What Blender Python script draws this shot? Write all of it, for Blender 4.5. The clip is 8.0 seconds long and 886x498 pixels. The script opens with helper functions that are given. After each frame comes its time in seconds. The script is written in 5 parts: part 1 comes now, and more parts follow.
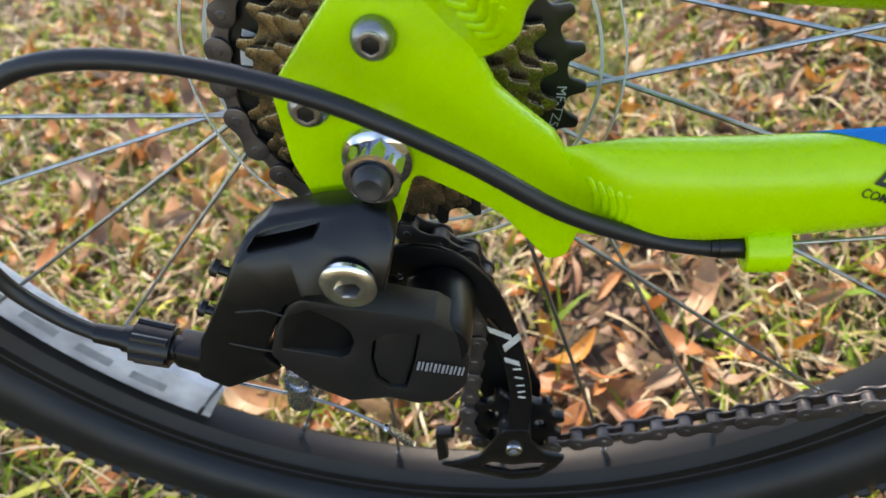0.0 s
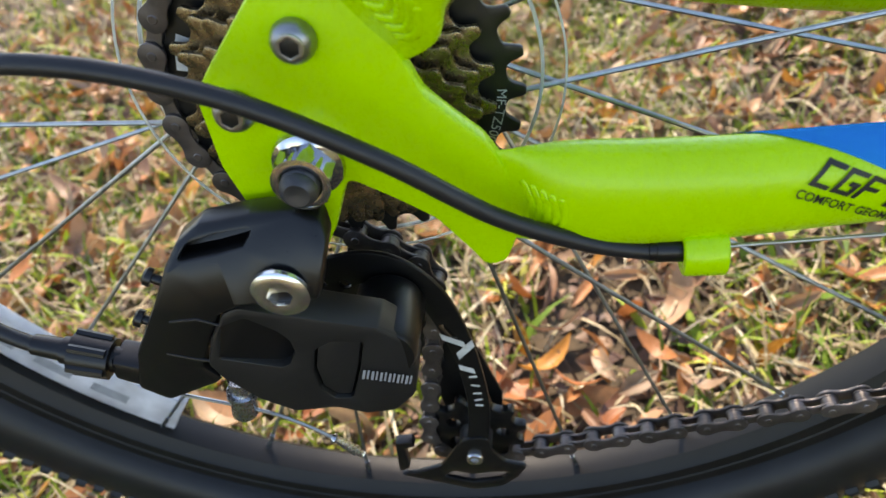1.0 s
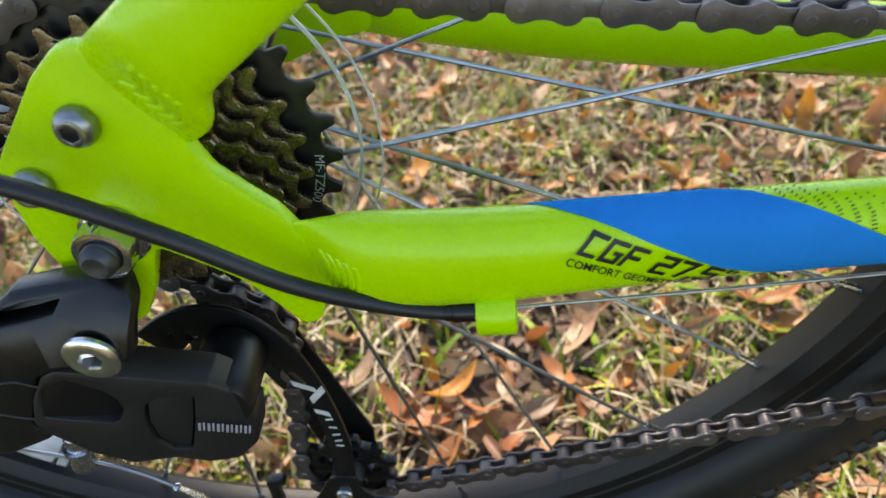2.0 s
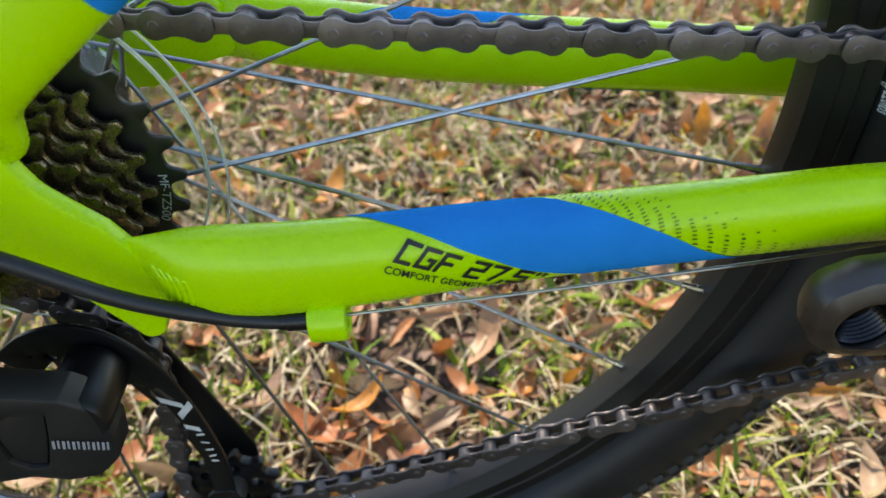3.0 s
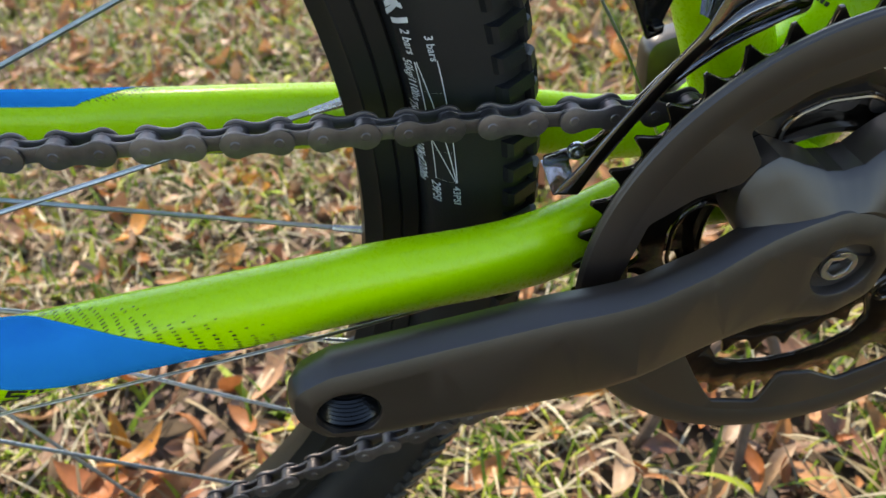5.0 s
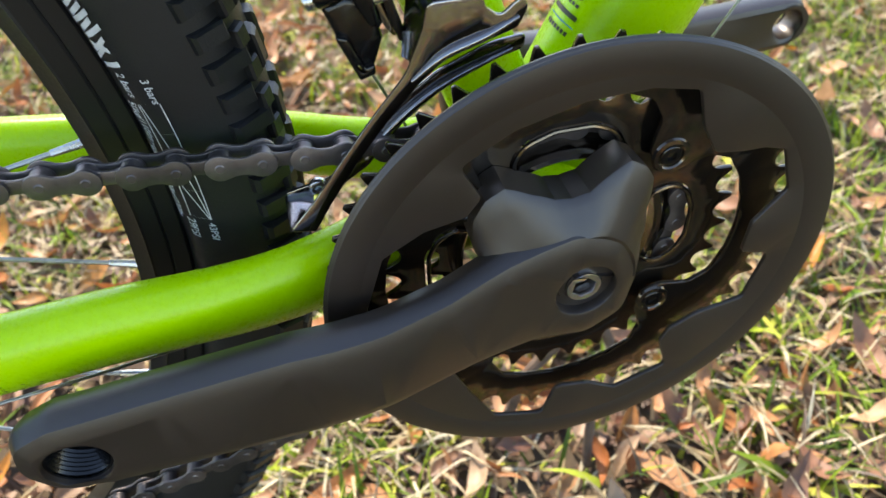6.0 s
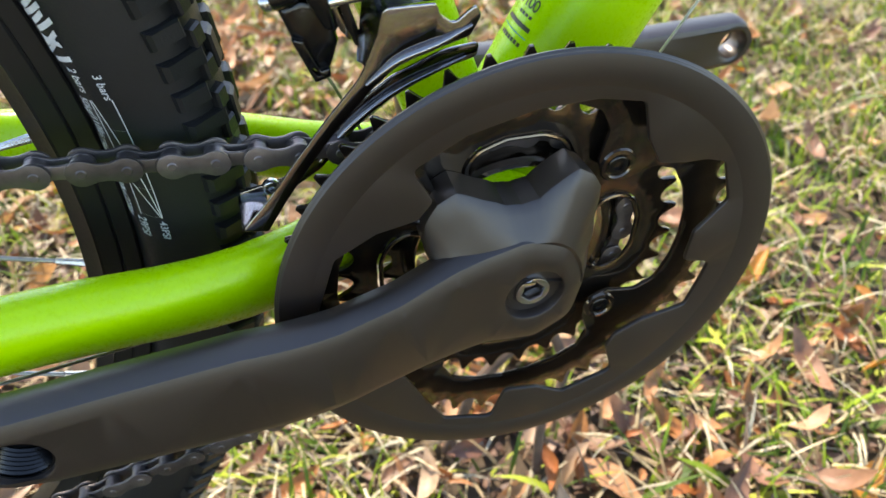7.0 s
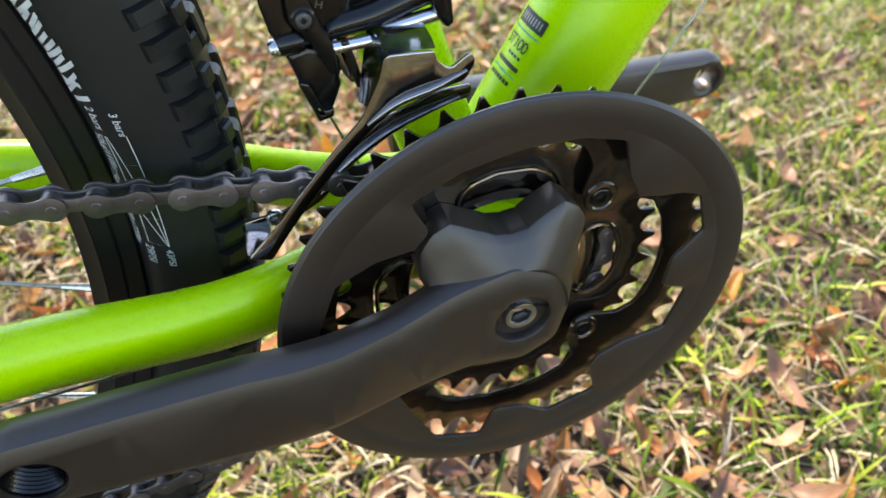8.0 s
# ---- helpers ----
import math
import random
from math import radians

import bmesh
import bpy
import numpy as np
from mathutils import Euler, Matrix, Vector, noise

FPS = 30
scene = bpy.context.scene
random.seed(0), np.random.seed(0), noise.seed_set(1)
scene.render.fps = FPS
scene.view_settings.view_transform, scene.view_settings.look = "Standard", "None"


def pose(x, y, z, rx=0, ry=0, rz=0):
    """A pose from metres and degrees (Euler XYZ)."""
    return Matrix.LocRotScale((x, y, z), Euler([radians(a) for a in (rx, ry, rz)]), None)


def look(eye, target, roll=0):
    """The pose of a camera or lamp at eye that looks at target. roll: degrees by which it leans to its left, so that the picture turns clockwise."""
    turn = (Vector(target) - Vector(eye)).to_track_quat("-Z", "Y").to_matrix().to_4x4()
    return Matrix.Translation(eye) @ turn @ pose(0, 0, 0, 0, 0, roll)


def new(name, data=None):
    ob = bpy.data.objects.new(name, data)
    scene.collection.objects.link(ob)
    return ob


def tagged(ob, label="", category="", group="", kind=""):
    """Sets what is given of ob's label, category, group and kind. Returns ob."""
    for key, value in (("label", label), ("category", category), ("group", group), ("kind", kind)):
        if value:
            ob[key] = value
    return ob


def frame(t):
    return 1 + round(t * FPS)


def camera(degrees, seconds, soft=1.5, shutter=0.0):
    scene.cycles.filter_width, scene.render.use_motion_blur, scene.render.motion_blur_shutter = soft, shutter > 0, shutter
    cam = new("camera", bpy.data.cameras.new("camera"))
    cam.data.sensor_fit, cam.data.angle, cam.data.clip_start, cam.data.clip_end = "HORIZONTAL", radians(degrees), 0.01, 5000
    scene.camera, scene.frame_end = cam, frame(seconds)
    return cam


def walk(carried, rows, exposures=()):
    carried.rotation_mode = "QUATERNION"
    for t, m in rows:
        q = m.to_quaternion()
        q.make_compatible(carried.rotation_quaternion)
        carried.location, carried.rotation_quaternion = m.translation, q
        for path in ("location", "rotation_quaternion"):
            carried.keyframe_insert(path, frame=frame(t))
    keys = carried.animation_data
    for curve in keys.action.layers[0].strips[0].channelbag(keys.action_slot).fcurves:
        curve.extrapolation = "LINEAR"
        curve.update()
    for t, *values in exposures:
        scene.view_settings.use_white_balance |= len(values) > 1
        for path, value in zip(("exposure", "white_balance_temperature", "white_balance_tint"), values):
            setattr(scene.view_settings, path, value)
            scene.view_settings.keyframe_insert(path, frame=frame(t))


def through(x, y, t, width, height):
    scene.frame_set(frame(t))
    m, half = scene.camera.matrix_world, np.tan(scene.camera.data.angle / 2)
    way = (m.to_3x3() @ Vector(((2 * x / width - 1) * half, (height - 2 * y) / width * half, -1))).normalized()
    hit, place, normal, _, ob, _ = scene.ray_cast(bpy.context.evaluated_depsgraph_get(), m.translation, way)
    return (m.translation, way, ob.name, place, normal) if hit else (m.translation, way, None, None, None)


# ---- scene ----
cam = camera(62.5, 8.0)
PATH = [
    (0, (0.049, -0.243, 0.464), (-0.247, 1.215, -0.873), -9.1),
    (0.5, (0.057, -0.241, 0.462), (-0.251, 1.222, -0.866), -9.5),
    (1, (0.066, -0.239, 0.459), (-0.218, 1.234, -0.864), -9.3),
    (1.5, (0.089, -0.234, 0.467), (-0.156, 1.253, -0.848), -8.9),
    (1.7, (0.103, -0.231, 0.471), (-0.135, 1.252, -0.849), -8.6),
    (3, (0.156, -0.244, 0.476), (0.091, 1.284, -0.813), -6.0),
    (3.5, (0.195, -0.239, 0.481), (0.087, 1.268, -0.829), -7.6),
    (4, (0.21, -0.243, 0.489), (0.143, 1.263, -0.827), -8.0),
    (4.5, (0.242, -0.238, 0.495), (0.239, 1.26, -0.83), -8.2),
    (5, (0.299, -0.233, 0.491), (0.383, 1.251, -0.848), -7.9),
    (5.2, (0.327, -0.233, 0.493), (0.42, 1.242, -0.855), -9.6),
    (6.3, (0.365, -0.239, 0.5), (0.669, 1.179, -0.878), -3.7),
    (6.5, (0.365, -0.24, 0.501), (0.692, 1.177, -0.872), -3.0),
    (7, (0.365, -0.242, 0.499), (0.731, 1.177, -0.861), -1.6),
    (7.5, (0.356, -0.245, 0.507), (0.754, 1.182, -0.837), -0.5),
    (8, (0.358, -0.249, 0.512), (0.786, 1.186, -0.814), -0.1),
]
EXPOSURES = [(0, 1.55, 8000, 15), (3.0, 1.34, 7500, 13), (4.3, 1.29, 7500, 13), (5.0, 1.36, 7500, 12), (6.5, 1.80, 7500, 14), (8.0, 1.76, 7450, 14)]
walk(cam, [(t, look(eye, target, roll)) for t, eye, target, roll in PATH], EXPOSURES)

# a phone lens close to its subject: fixed focus on the drivetrain
cam.data.dof.use_dof = True
cam.data.dof.focus_distance = 0.245
cam.data.dof.aperture_fstop = 14.5

# ---- world, sun, exposure ----
SUN_EL, SUN_AZ = radians(46), radians(-12)      # azimuth from +y towards +x
world = bpy.data.worlds.new("world")
scene.world = world
world.use_nodes = True
wn = world.node_tree
sky = wn.nodes.new("ShaderNodeTexSky")
sky.sky_type = "NISHITA"
sky.sun_disc = False
sky.sun_elevation = SUN_EL
sky.sun_rotation = SUN_AZ
sky.ozone_density = 2.0
sky.dust_density = 0.4
wn.nodes["Background"].inputs[1].default_value = 0.15
wn.links.new(sky.outputs[0], wn.nodes["Background"].inputs[0])
sun = new("sun", bpy.data.lights.new("sun", "SUN"))
sun.data.energy = 3.5
sun.data.angle = radians(1.5)
sun.data.color = (1.0, 0.93, 0.82)
sun_way = Vector((math.sin(SUN_AZ) * math.cos(SUN_EL), math.cos(SUN_AZ) * math.cos(SUN_EL), math.sin(SUN_EL)))
sun.matrix_world = look(sun_way * 6, (0, 0, 0))

# ---- the bicycle's plan: x forwards, y to its left, z up ----
AXLE = Vector((0, 0, 0.345))
CRANK = Vector((0.443, 0, 0.304))
PLATE_Y = -0.0735


# ---- materials ----
def material(name, base, rough=0.5, metal=0.0, vary=0.15, scale=60.0, fine=900.0, bump=0.15, coat=0.0, other=None, spec=0.5,
             rough_vary=0.12, rnd=0.0, through=0.0):
    """Principled surface with coarse and fine variation of colour, gloss and relief."""
    m = bpy.data.materials.new(name)
    m.use_nodes = True
    t, b = m.node_tree, m.node_tree.nodes["Principled BSDF"]
    node, link = t.nodes.new, t.links.new
    co = node("ShaderNodeTexCoord")
    n1, n2 = node("ShaderNodeTexNoise"), node("ShaderNodeTexNoise")
    n1.inputs["Scale"].default_value, n1.inputs["Detail"].default_value = scale, 5
    n2.inputs["Scale"].default_value, n2.inputs["Detail"].default_value = fine, 3
    link(co.outputs["Object"], n1.inputs["Vector"]), link(co.outputs["Object"], n2.inputs["Vector"])
    mix = node("ShaderNodeMix")
    mix.data_type = "RGBA"
    low = [c * (1 - vary) for c in base] if other is None else other
    mix.inputs[6].default_value, mix.inputs[7].default_value = (*low, 1), (*[min(1, c * (1 + vary * 0.6)) for c in base], 1)
    ramp = node("ShaderNodeMapRange")
    ramp.inputs[1].default_value, ramp.inputs[2].default_value = 0.3, 0.7
    link(n1.outputs[0], ramp.inputs[0])
    link(ramp.outputs[0], mix.inputs[0])
    out = mix.outputs[2]
    if rnd:
        info, hsv, mr = node("ShaderNodeObjectInfo"), node("ShaderNodeHueSaturation"), node("ShaderNodeMapRange")
        mr.inputs[3].default_value, mr.inputs[4].default_value = 1 - rnd, 1 + rnd
        link(info.outputs["Random"], mr.inputs[0]), link(mr.outputs[0], hsv.inputs["Value"]), link(out, hsv.inputs["Color"])
        out = hsv.outputs[0]
    link(out, b.inputs["Base Color"])
    rr = node("ShaderNodeMapRange")
    rr.inputs[3].default_value, rr.inputs[4].default_value = max(0.02, rough - rough_vary), min(1, rough + rough_vary)
    link(n2.outputs[0], rr.inputs[0]), link(rr.outputs[0], b.inputs["Roughness"])
    b.inputs["Metallic"].default_value, b.inputs["Specular IOR Level"].default_value = metal, spec
    b.inputs["Coat Weight"].default_value, b.inputs["Coat Roughness"].default_value = coat, 0.06
    if bump:
        bp = node("ShaderNodeBump")
        bp.inputs["Strength"].default_value, bp.inputs["Distance"].default_value = bump, 0.0004
        link(n2.outputs[0], bp.inputs["Height"]), link(bp.outputs[0], b.inputs["Normal"])
    if through:
        tr, add = node("ShaderNodeBsdfTranslucent"), node("ShaderNodeMixShader")
        add.inputs[0].default_value = through
        link(out, tr.inputs["Color"])
        link(b.outputs[0], add.inputs[1]), link(tr.outputs[0], add.inputs[2])
        link(add.outputs[0], t.nodes["Material Output"].inputs[0])
    return m


LIME = material("lime_paint", (0.45, 0.78, 0.002), 0.28, 0, 0.05, 30, 700, 0.04, coat=0.0, rough_vary=0.05, spec=0.42)
BLUE = material("blue_decal", (0.0, 0.225, 0.62), 0.45, 0, 0.06, 40, 700, 0.03, spec=0.0, rough_vary=0.05)
INK = material("black_print", (0.012, 0.014, 0.012), 0.45, 0, 0.2, 80, 900, 0.0)
WHITE = material("white_print", (0.62, 0.63, 0.62), 0.6, 0, 0.25, 150, 1500, 0.05)
GREY_PRINT = material("grey_print", (0.32, 0.33, 0.35), 0.5, 0, 0.2, 150, 1500, 0.05)
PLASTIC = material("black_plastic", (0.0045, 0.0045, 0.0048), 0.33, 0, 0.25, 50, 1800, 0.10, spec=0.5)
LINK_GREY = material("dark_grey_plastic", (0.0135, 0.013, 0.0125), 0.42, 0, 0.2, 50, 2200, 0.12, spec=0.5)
CRANK_BLACK = material("satin_black_resin", (0.024, 0.0148, 0.0098), 0.40, 0, 0.2, 25, 2600, 0.10, spec=1.0)
RING_BLACK = material("black_nickel_steel", (0.150, 0.122, 0.095), 0.13, 0.95, 0.3, 40, 900, 0.03, rough_vary=0.06)
CAGE_BLACK = material("black_painted_steel", (0.007, 0.007, 0.007), 0.34, 0, 0.3, 60, 900, 0.08, spec=0.28)
DULL_ZINC = material("dull_zinc", (0.36, 0.36, 0.36), 0.34, 1, 0.25, 120, 900, 0.10)
GLOSS_BLACK = material("black_lacquered_steel", (0.004, 0.004, 0.0042), 0.22, 0.0, 0.3, 40, 900, 0.05, coat=0.15, spec=0.45)
RUBBER = material("tyre_rubber", (0.010, 0.0102, 0.0108), 0.44, 0, 0.35, 45, 1300, 0.30, spec=0.45)
HOUSING = material("cable_housing", (0.013, 0.013, 0.014), 0.40, 0, 0.2, 60, 1500, 0.06)
RIM_BLACK = material("black_anodised_rim", (0.009, 0.0084, 0.0078), 0.42, 0.0, 0.3, 30, 900, 0.06, spec=0.32)
STEEL = material("zinc_plated_steel", (0.62, 0.64, 0.66), 0.24, 1, 0.2, 90, 800, 0.12)
SPOKE_STEEL = material("galvanised_spoke_steel", (0.38, 0.41, 0.44), 0.36, 1, 0.25, 90, 900, 0.10)
CHROME = material("chromed_steel", (0.55, 0.56, 0.58), 0.10, 1, 0.15, 60, 900, 0.03, rough_vary=0.05)
DARK_CHROME = material("dark_chrome", (0.31, 0.30, 0.30), 0.10, 1, 0.15, 60, 900, 0.03, rough_vary=0.05)
BRIGHT = material("bright_bolt", (0.80, 0.80, 0.80), 0.22, 1, 0.10, 120, 900, 0.01, rough_vary=0.05)
ZINC_CAP = material("bright_zinc_plating", (0.62, 0.64, 0.68), 0.27, 1.0, 0.15, 120, 900, 0.03)
COG = material("bronzed_cog_steel", (0.27, 0.215, 0.135), 0.28, 0.95, 0.22, 70, 900, 0.07)
COG_BLACK = material("black_cog_steel", (0.008, 0.008, 0.0075), 0.36, 0.0, 0.3, 70, 900, 0.12)
CHAIN_STEEL = material("dark_chain_steel", (0.150, 0.132, 0.128), 0.42, 0.8, 0.35, 120, 1500, 0.15, rnd=0.3)
AXLE_STEEL = material("dark_axle_steel", (0.11, 0.11, 0.115), 0.45, 0.8, 0.3, 120, 1200, 0.2)


# ---- mesh helpers ----
def finish(bm, angle=32):
    bmesh.ops.recalc_face_normals(bm, faces=bm.faces)
    me = bpy.data.meshes.new("mesh")
    bm.to_mesh(me)
    bm.free()
    for p in me.polygons:
        p.use_smooth = True
    me.set_sharp_from_angle(angle=radians(angle))
    return me


def part(name, bm, mat, parent=None, label="", angle=32):
    me = bm if isinstance(bm, bpy.types.Mesh) else finish(bm, angle)
    if not me.materials:
        me.materials.append(mat)
    ob = new(name, me)
    if parent is not None:
        while depth(parent) > 1:
            parent = parent.parent
        ob.parent = parent
        top, off = parent, Vector((0, 0, 0))
        while top is not None:
            off += top.location
            top = top.parent
        ob.location = -off
    return tagged(ob, label)


def depth(ob):
    return 0 if ob.parent is None else 1 + depth(ob.parent)


def assembly(name, at, label):
    """A group of parts of the bicycle."""
    ob = new(name)
    ob.parent = bicycle
    ob.location = Vector(at) - bicycle.location
    ob.empty_display_size = 0.01
    return tagged(ob, label)


def thing(name, at, label, category, group="", kind=""):
    ob = new(name)
    ob.location = at
    ob.empty_display_size = 0.01
    return tagged(ob, label, category, group, kind)


def join(*bms):
    out = bms[0]
    for b in bms[1:]:
        me = bpy.data.meshes.new("tmp")
        b.to_mesh(me)
        b.free()
        out.from_mesh(me)
        bpy.data.meshes.remove(me)
    return out


def moved(bm, m):
    bmesh.ops.transform(bm, matrix=m, verts=bm.verts)
    return bm


def rings_mesh(rings, closed=True, caps=True, loop=False):
    """Skin over rings of equally many points."""
    bm = bmesh.new()
    vs = [[bm.verts.new(p) for p in r] for r in rings]
    n = len(vs[0])
    pairs = list(zip(vs, vs[1:])) + ([(vs[-1], vs[0])] if loop else [])
    for a, b in pairs:
        for i in range(n if closed else n - 1):
            j = (i + 1) % n
            bm.faces.new((a[i], a[j], b[j], b[i]))
    if caps and closed and not loop:
        bm.faces.new(vs[0][::-1])
        bm.faces.new(vs[-1])
    return bm


def lathe(profile, centre, n=48, loop=False):
    """Turn a profile of (radius, y) about the y axis through centre."""
    rings = []
    for r, y in profile:
        rings.append([(centre[0] + r * math.cos(2 * math.pi * k / n), y, centre[2] + r * math.sin(2 * math.pi * k / n)) for k in range(n)])
    return rings_mesh(rings, caps=not loop, loop=loop)


def spline(pts, n=8):
    """Smooth line through points (Catmull-Rom)."""
    P = [Vector(p) for p in pts]
    P = [P[0] * 2 - P[1]] + P + [P[-1] * 2 - P[-2]]
    out = []
    for a, b, c, d in zip(P, P[1:], P[2:], P[3:]):
        for k in range(n):
            t = k / n
            out.append(0.5 * ((2 * b) + (c - a) * t + (2 * a - 5 * b + 4 * c - d) * t * t + (3 * b - a - 3 * c + d) * t ** 3))
    return out + [P[-2]]


def tube(pts, radius, n=12, flat=1.0):
    """Round tube along points; radius a number or one for each point."""
    P = [Vector(p) for p in pts]
    R = radius if isinstance(radius, (list, tuple)) else [radius] * len(P)
    up, rings = None, []
    for i, p in enumerate(P):
        d = (P[min(i + 1, len(P) - 1)] - P[max(i - 1, 0)]).normalized()
        if up is None:
            up = Vector((0, -1, 0)) if abs(d.y) < 0.9 else Vector((0, 0, 1))
        up = (up - d * up.dot(d)).normalized()
        side = d.cross(up)
        rings.append([p + (up * math.cos(2 * math.pi * k / n) * flat + side * math.sin(2 * math.pi * k / n)) * R[i] for k in range(n)])
    return rings_mesh(rings)


def rounded(pts, r, n=4):
    """Outline in (x, z) with each corner rounded; a point may carry its own radius."""
    out, k = [], len(pts)
    for i in range(k):
        a, b, c = (Vector(pts[(i + s) % k][:2]) for s in (-1, 0, 1))
        rad = pts[i][2] if len(pts[i]) > 2 else r
        u, v = (a - b), (c - b)
        lu, lv = u.length, v.length
        u, v = u / lu, v / lv
        ang = math.acos(max(-1, min(1, u.dot(v))))
        cut = min(rad / max(math.tan(ang / 2), 1e-4), lu * 0.47, lv * 0.47)
        if cut < 1e-5 or ang > 3.1:
            out.append(b)
            continue
        p, q = b + u * cut, b + v * cut
        for s in range(n + 1):
            t = s / n
            out.append((1 - t) ** 2 * p + 2 * t * (1 - t) * b + t * t * q)
    return out


def inset(loop, d):
    """Shift a closed outline inwards by d (outwards where negative)."""
    area = sum(a.x * b.y - b.x * a.y for a, b in zip(loop, loop[1:] + loop[:1]))
    s = 1 if area > 0 else -1
    out, k = [], len(loop)
    for i in range(k):
        a, b, c = loop[i - 1], loop[i], loop[(i + 1) % k]
        e1, e2 = (b - a), (c - b)
        if e1.length < 1e-9 or e2.length < 1e-9:
            out.append(b.copy())
            continue
        n1, n2 = Vector((-e1.y, e1.x)).normalized() * s, Vector((-e2.y, e2.x)).normalized() * s
        m = n1 + n2
        m = m / max(m.dot(m) / 2, 0.35)
        out.append(b + m * d)
    return out


def slab(outline, y0, y1, bevel=0.001, holes=(), shear=None, hole_bevel=None):
    """Plate in the x-z plane between y0 (front, towards -y) and y1, with rounded edges and through holes. shear: y offset as a function of (x, z)."""
    bm = bmesh.new()
    shear = shear or (lambda x, z: 0.0)
    steps = [(bevel, 0.0), (bevel * 0.3, bevel * 0.3), (0.0, bevel)]
    caps = {0: [], 1: []}
    for k, loop in enumerate([outline, *holes]):
        loop = [Vector(p) for p in loop]
        sign = 1 if k == 0 else -1
        if k and hole_bevel is not None:
            steps = [(hole_bevel, 0.0), (hole_bevel * 0.3, hole_bevel * 0.3), (0.0, hole_bevel)]
        rings = []
        for ins, dy in steps:
            L = inset(loop, ins * sign)
            rings.append([(p.x, y0 + dy + shear(p.x, p.y), p.y) for p in L])
        for ins, dy in steps[::-1]:
            L = inset(loop, ins * sign)
            rings.append([(p.x, y1 - dy + shear(p.x, p.y), p.y) for p in L])
        vs = [[bm.verts.new(p) for p in r] for r in rings]
        n = len(loop)
        for a, b in zip(vs, vs[1:]):
            for i in range(n):
                bm.faces.new((a[i], a[(i + 1) % n], b[(i + 1) % n], b[i]))
        for side, ring in ((0, vs[0]), (1, vs[-1])):
            caps[side] += [bm.edges.get((ring[i], ring[(i + 1) % n])) for i in range(n)]
    for side in (0, 1):
        bmesh.ops.triangle_fill(bm, edges=caps[side], use_beauty=True, use_dissolve=False)
    return bm


def circle(x, z, r, n=24, a0=0.0):
    return [Vector((x + r * math.cos(a0 + 2 * math.pi * k / n), z + r * math.sin(a0 + 2 * math.pi * k / n))) for k in range(n)]


def block(size, at, bevel=0.001, turn=None):
    """Box with rounded edges."""
    w, h = size[0] / 2, size[2] / 2
    bm = slab(rounded([(-w, -h), (w, -h), (w, h), (-w, h)], bevel * 1.5, 3), -size[1] / 2, size[1] / 2, bevel)
    m = Matrix.Translation(at) @ (turn.to_4x4() if turn else Matrix())
    return moved(bm, m)


def bolt(at, r, h, socket=0.5, sides=6, washer=0.0):
    """Domed cap screw that faces -y, with a recessed socket."""
    y = at[1]
    prof = [(r * 0.98, y), (r, y - h * 0.15), (r * 0.98, y - h * 0.6), (r * 0.88, y - h * 0.9), (r * 0.74, y - h)]
    rs = r * socket
    prof += [(rs * 1.12, y - h), (rs, y - h * 0.96), (rs * 0.94, y - h * 0.05), (0.0001, y - h * 0.02)]
    bm = bmesh.new()
    n = sides * 6
    rings = []
    for k, (rad, yy) in enumerate(prof):
        ring = []
        for i in range(n):
            a = 2 * math.pi * i / n
            f = 1.0
            if k >= 6:
                b = (a % (2 * math.pi / sides)) - math.pi / sides
                f = math.cos(math.pi / sides) / math.cos(b)
            ring.append((at[0] + rad * f * math.cos(a), yy, at[2] + rad * f * math.sin(a)))
        rings.append(ring)
    bm.free()
    return rings_mesh(rings)


def letters(text, size, place, bold=0.0, slant=0.0, name="lettering", mat=None, parent=None, spacing=1.0, divide=0.0):
    """Text as a mesh; place(u, v) gives the point in space for a point of the text in metres."""
    cu = bpy.data.curves.new("text", "FONT")
    cu.body, cu.size, cu.shear, cu.space_character = text, size, slant, spacing
    cu.resolution_u, cu.offset = 3, bold * size
    ob = bpy.data.objects.new("text", cu)
    scene.collection.objects.link(ob)
    me = bpy.data.meshes.new_from_object(ob.evaluated_get(bpy.context.evaluated_depsgraph_get()))
    bpy.data.objects.remove(ob)
    bpy.data.curves.remove(cu)
    bm = bmesh.new()
    bm.from_mesh(me)
    bpy.data.meshes.remove(me)
    if divide:
        long = [e for e in bm.edges if e.calc_length() > divide]
        bmesh.ops.subdivide_edges(bm, edges=long, cuts=2)
    for v in bm.verts:
        v.co = place(v.co.x, v.co.y)
    return part(name, bm, mat, parent)


def patch(place, us, vs):
    """Curved sheet over a grid of (u, v)."""
    bm = bmesh.new()
    g = [[bm.verts.new(place(u, v)) for v in vs] for u in us]
    for a, b in zip(g, g[1:]):
        for i in range(len(vs) - 1):
            bm.faces.new((a[i], a[i + 1], b[i + 1], b[i]))
    return bm


def lerp_table(table):
    xs, ys = [p[0] for p in table], [p[1] for p in table]
    return lambda x: float(np.interp(x, xs, ys))


# ---- ground ----
def ground_z(x, y):
    return 0.010 * noise.noise((x * 3.1, y * 3.1, 0.3)) + 0.006 * noise.noise((x * 11, y * 11, 2.0)) - 0.004


def soil_material():
    m = material("leaf_mould_soil", (0.085, 0.060, 0.036), 0.95, 0, 0.5, 40, 320, 1.0, other=(0.022, 0.016, 0.010))
    return m


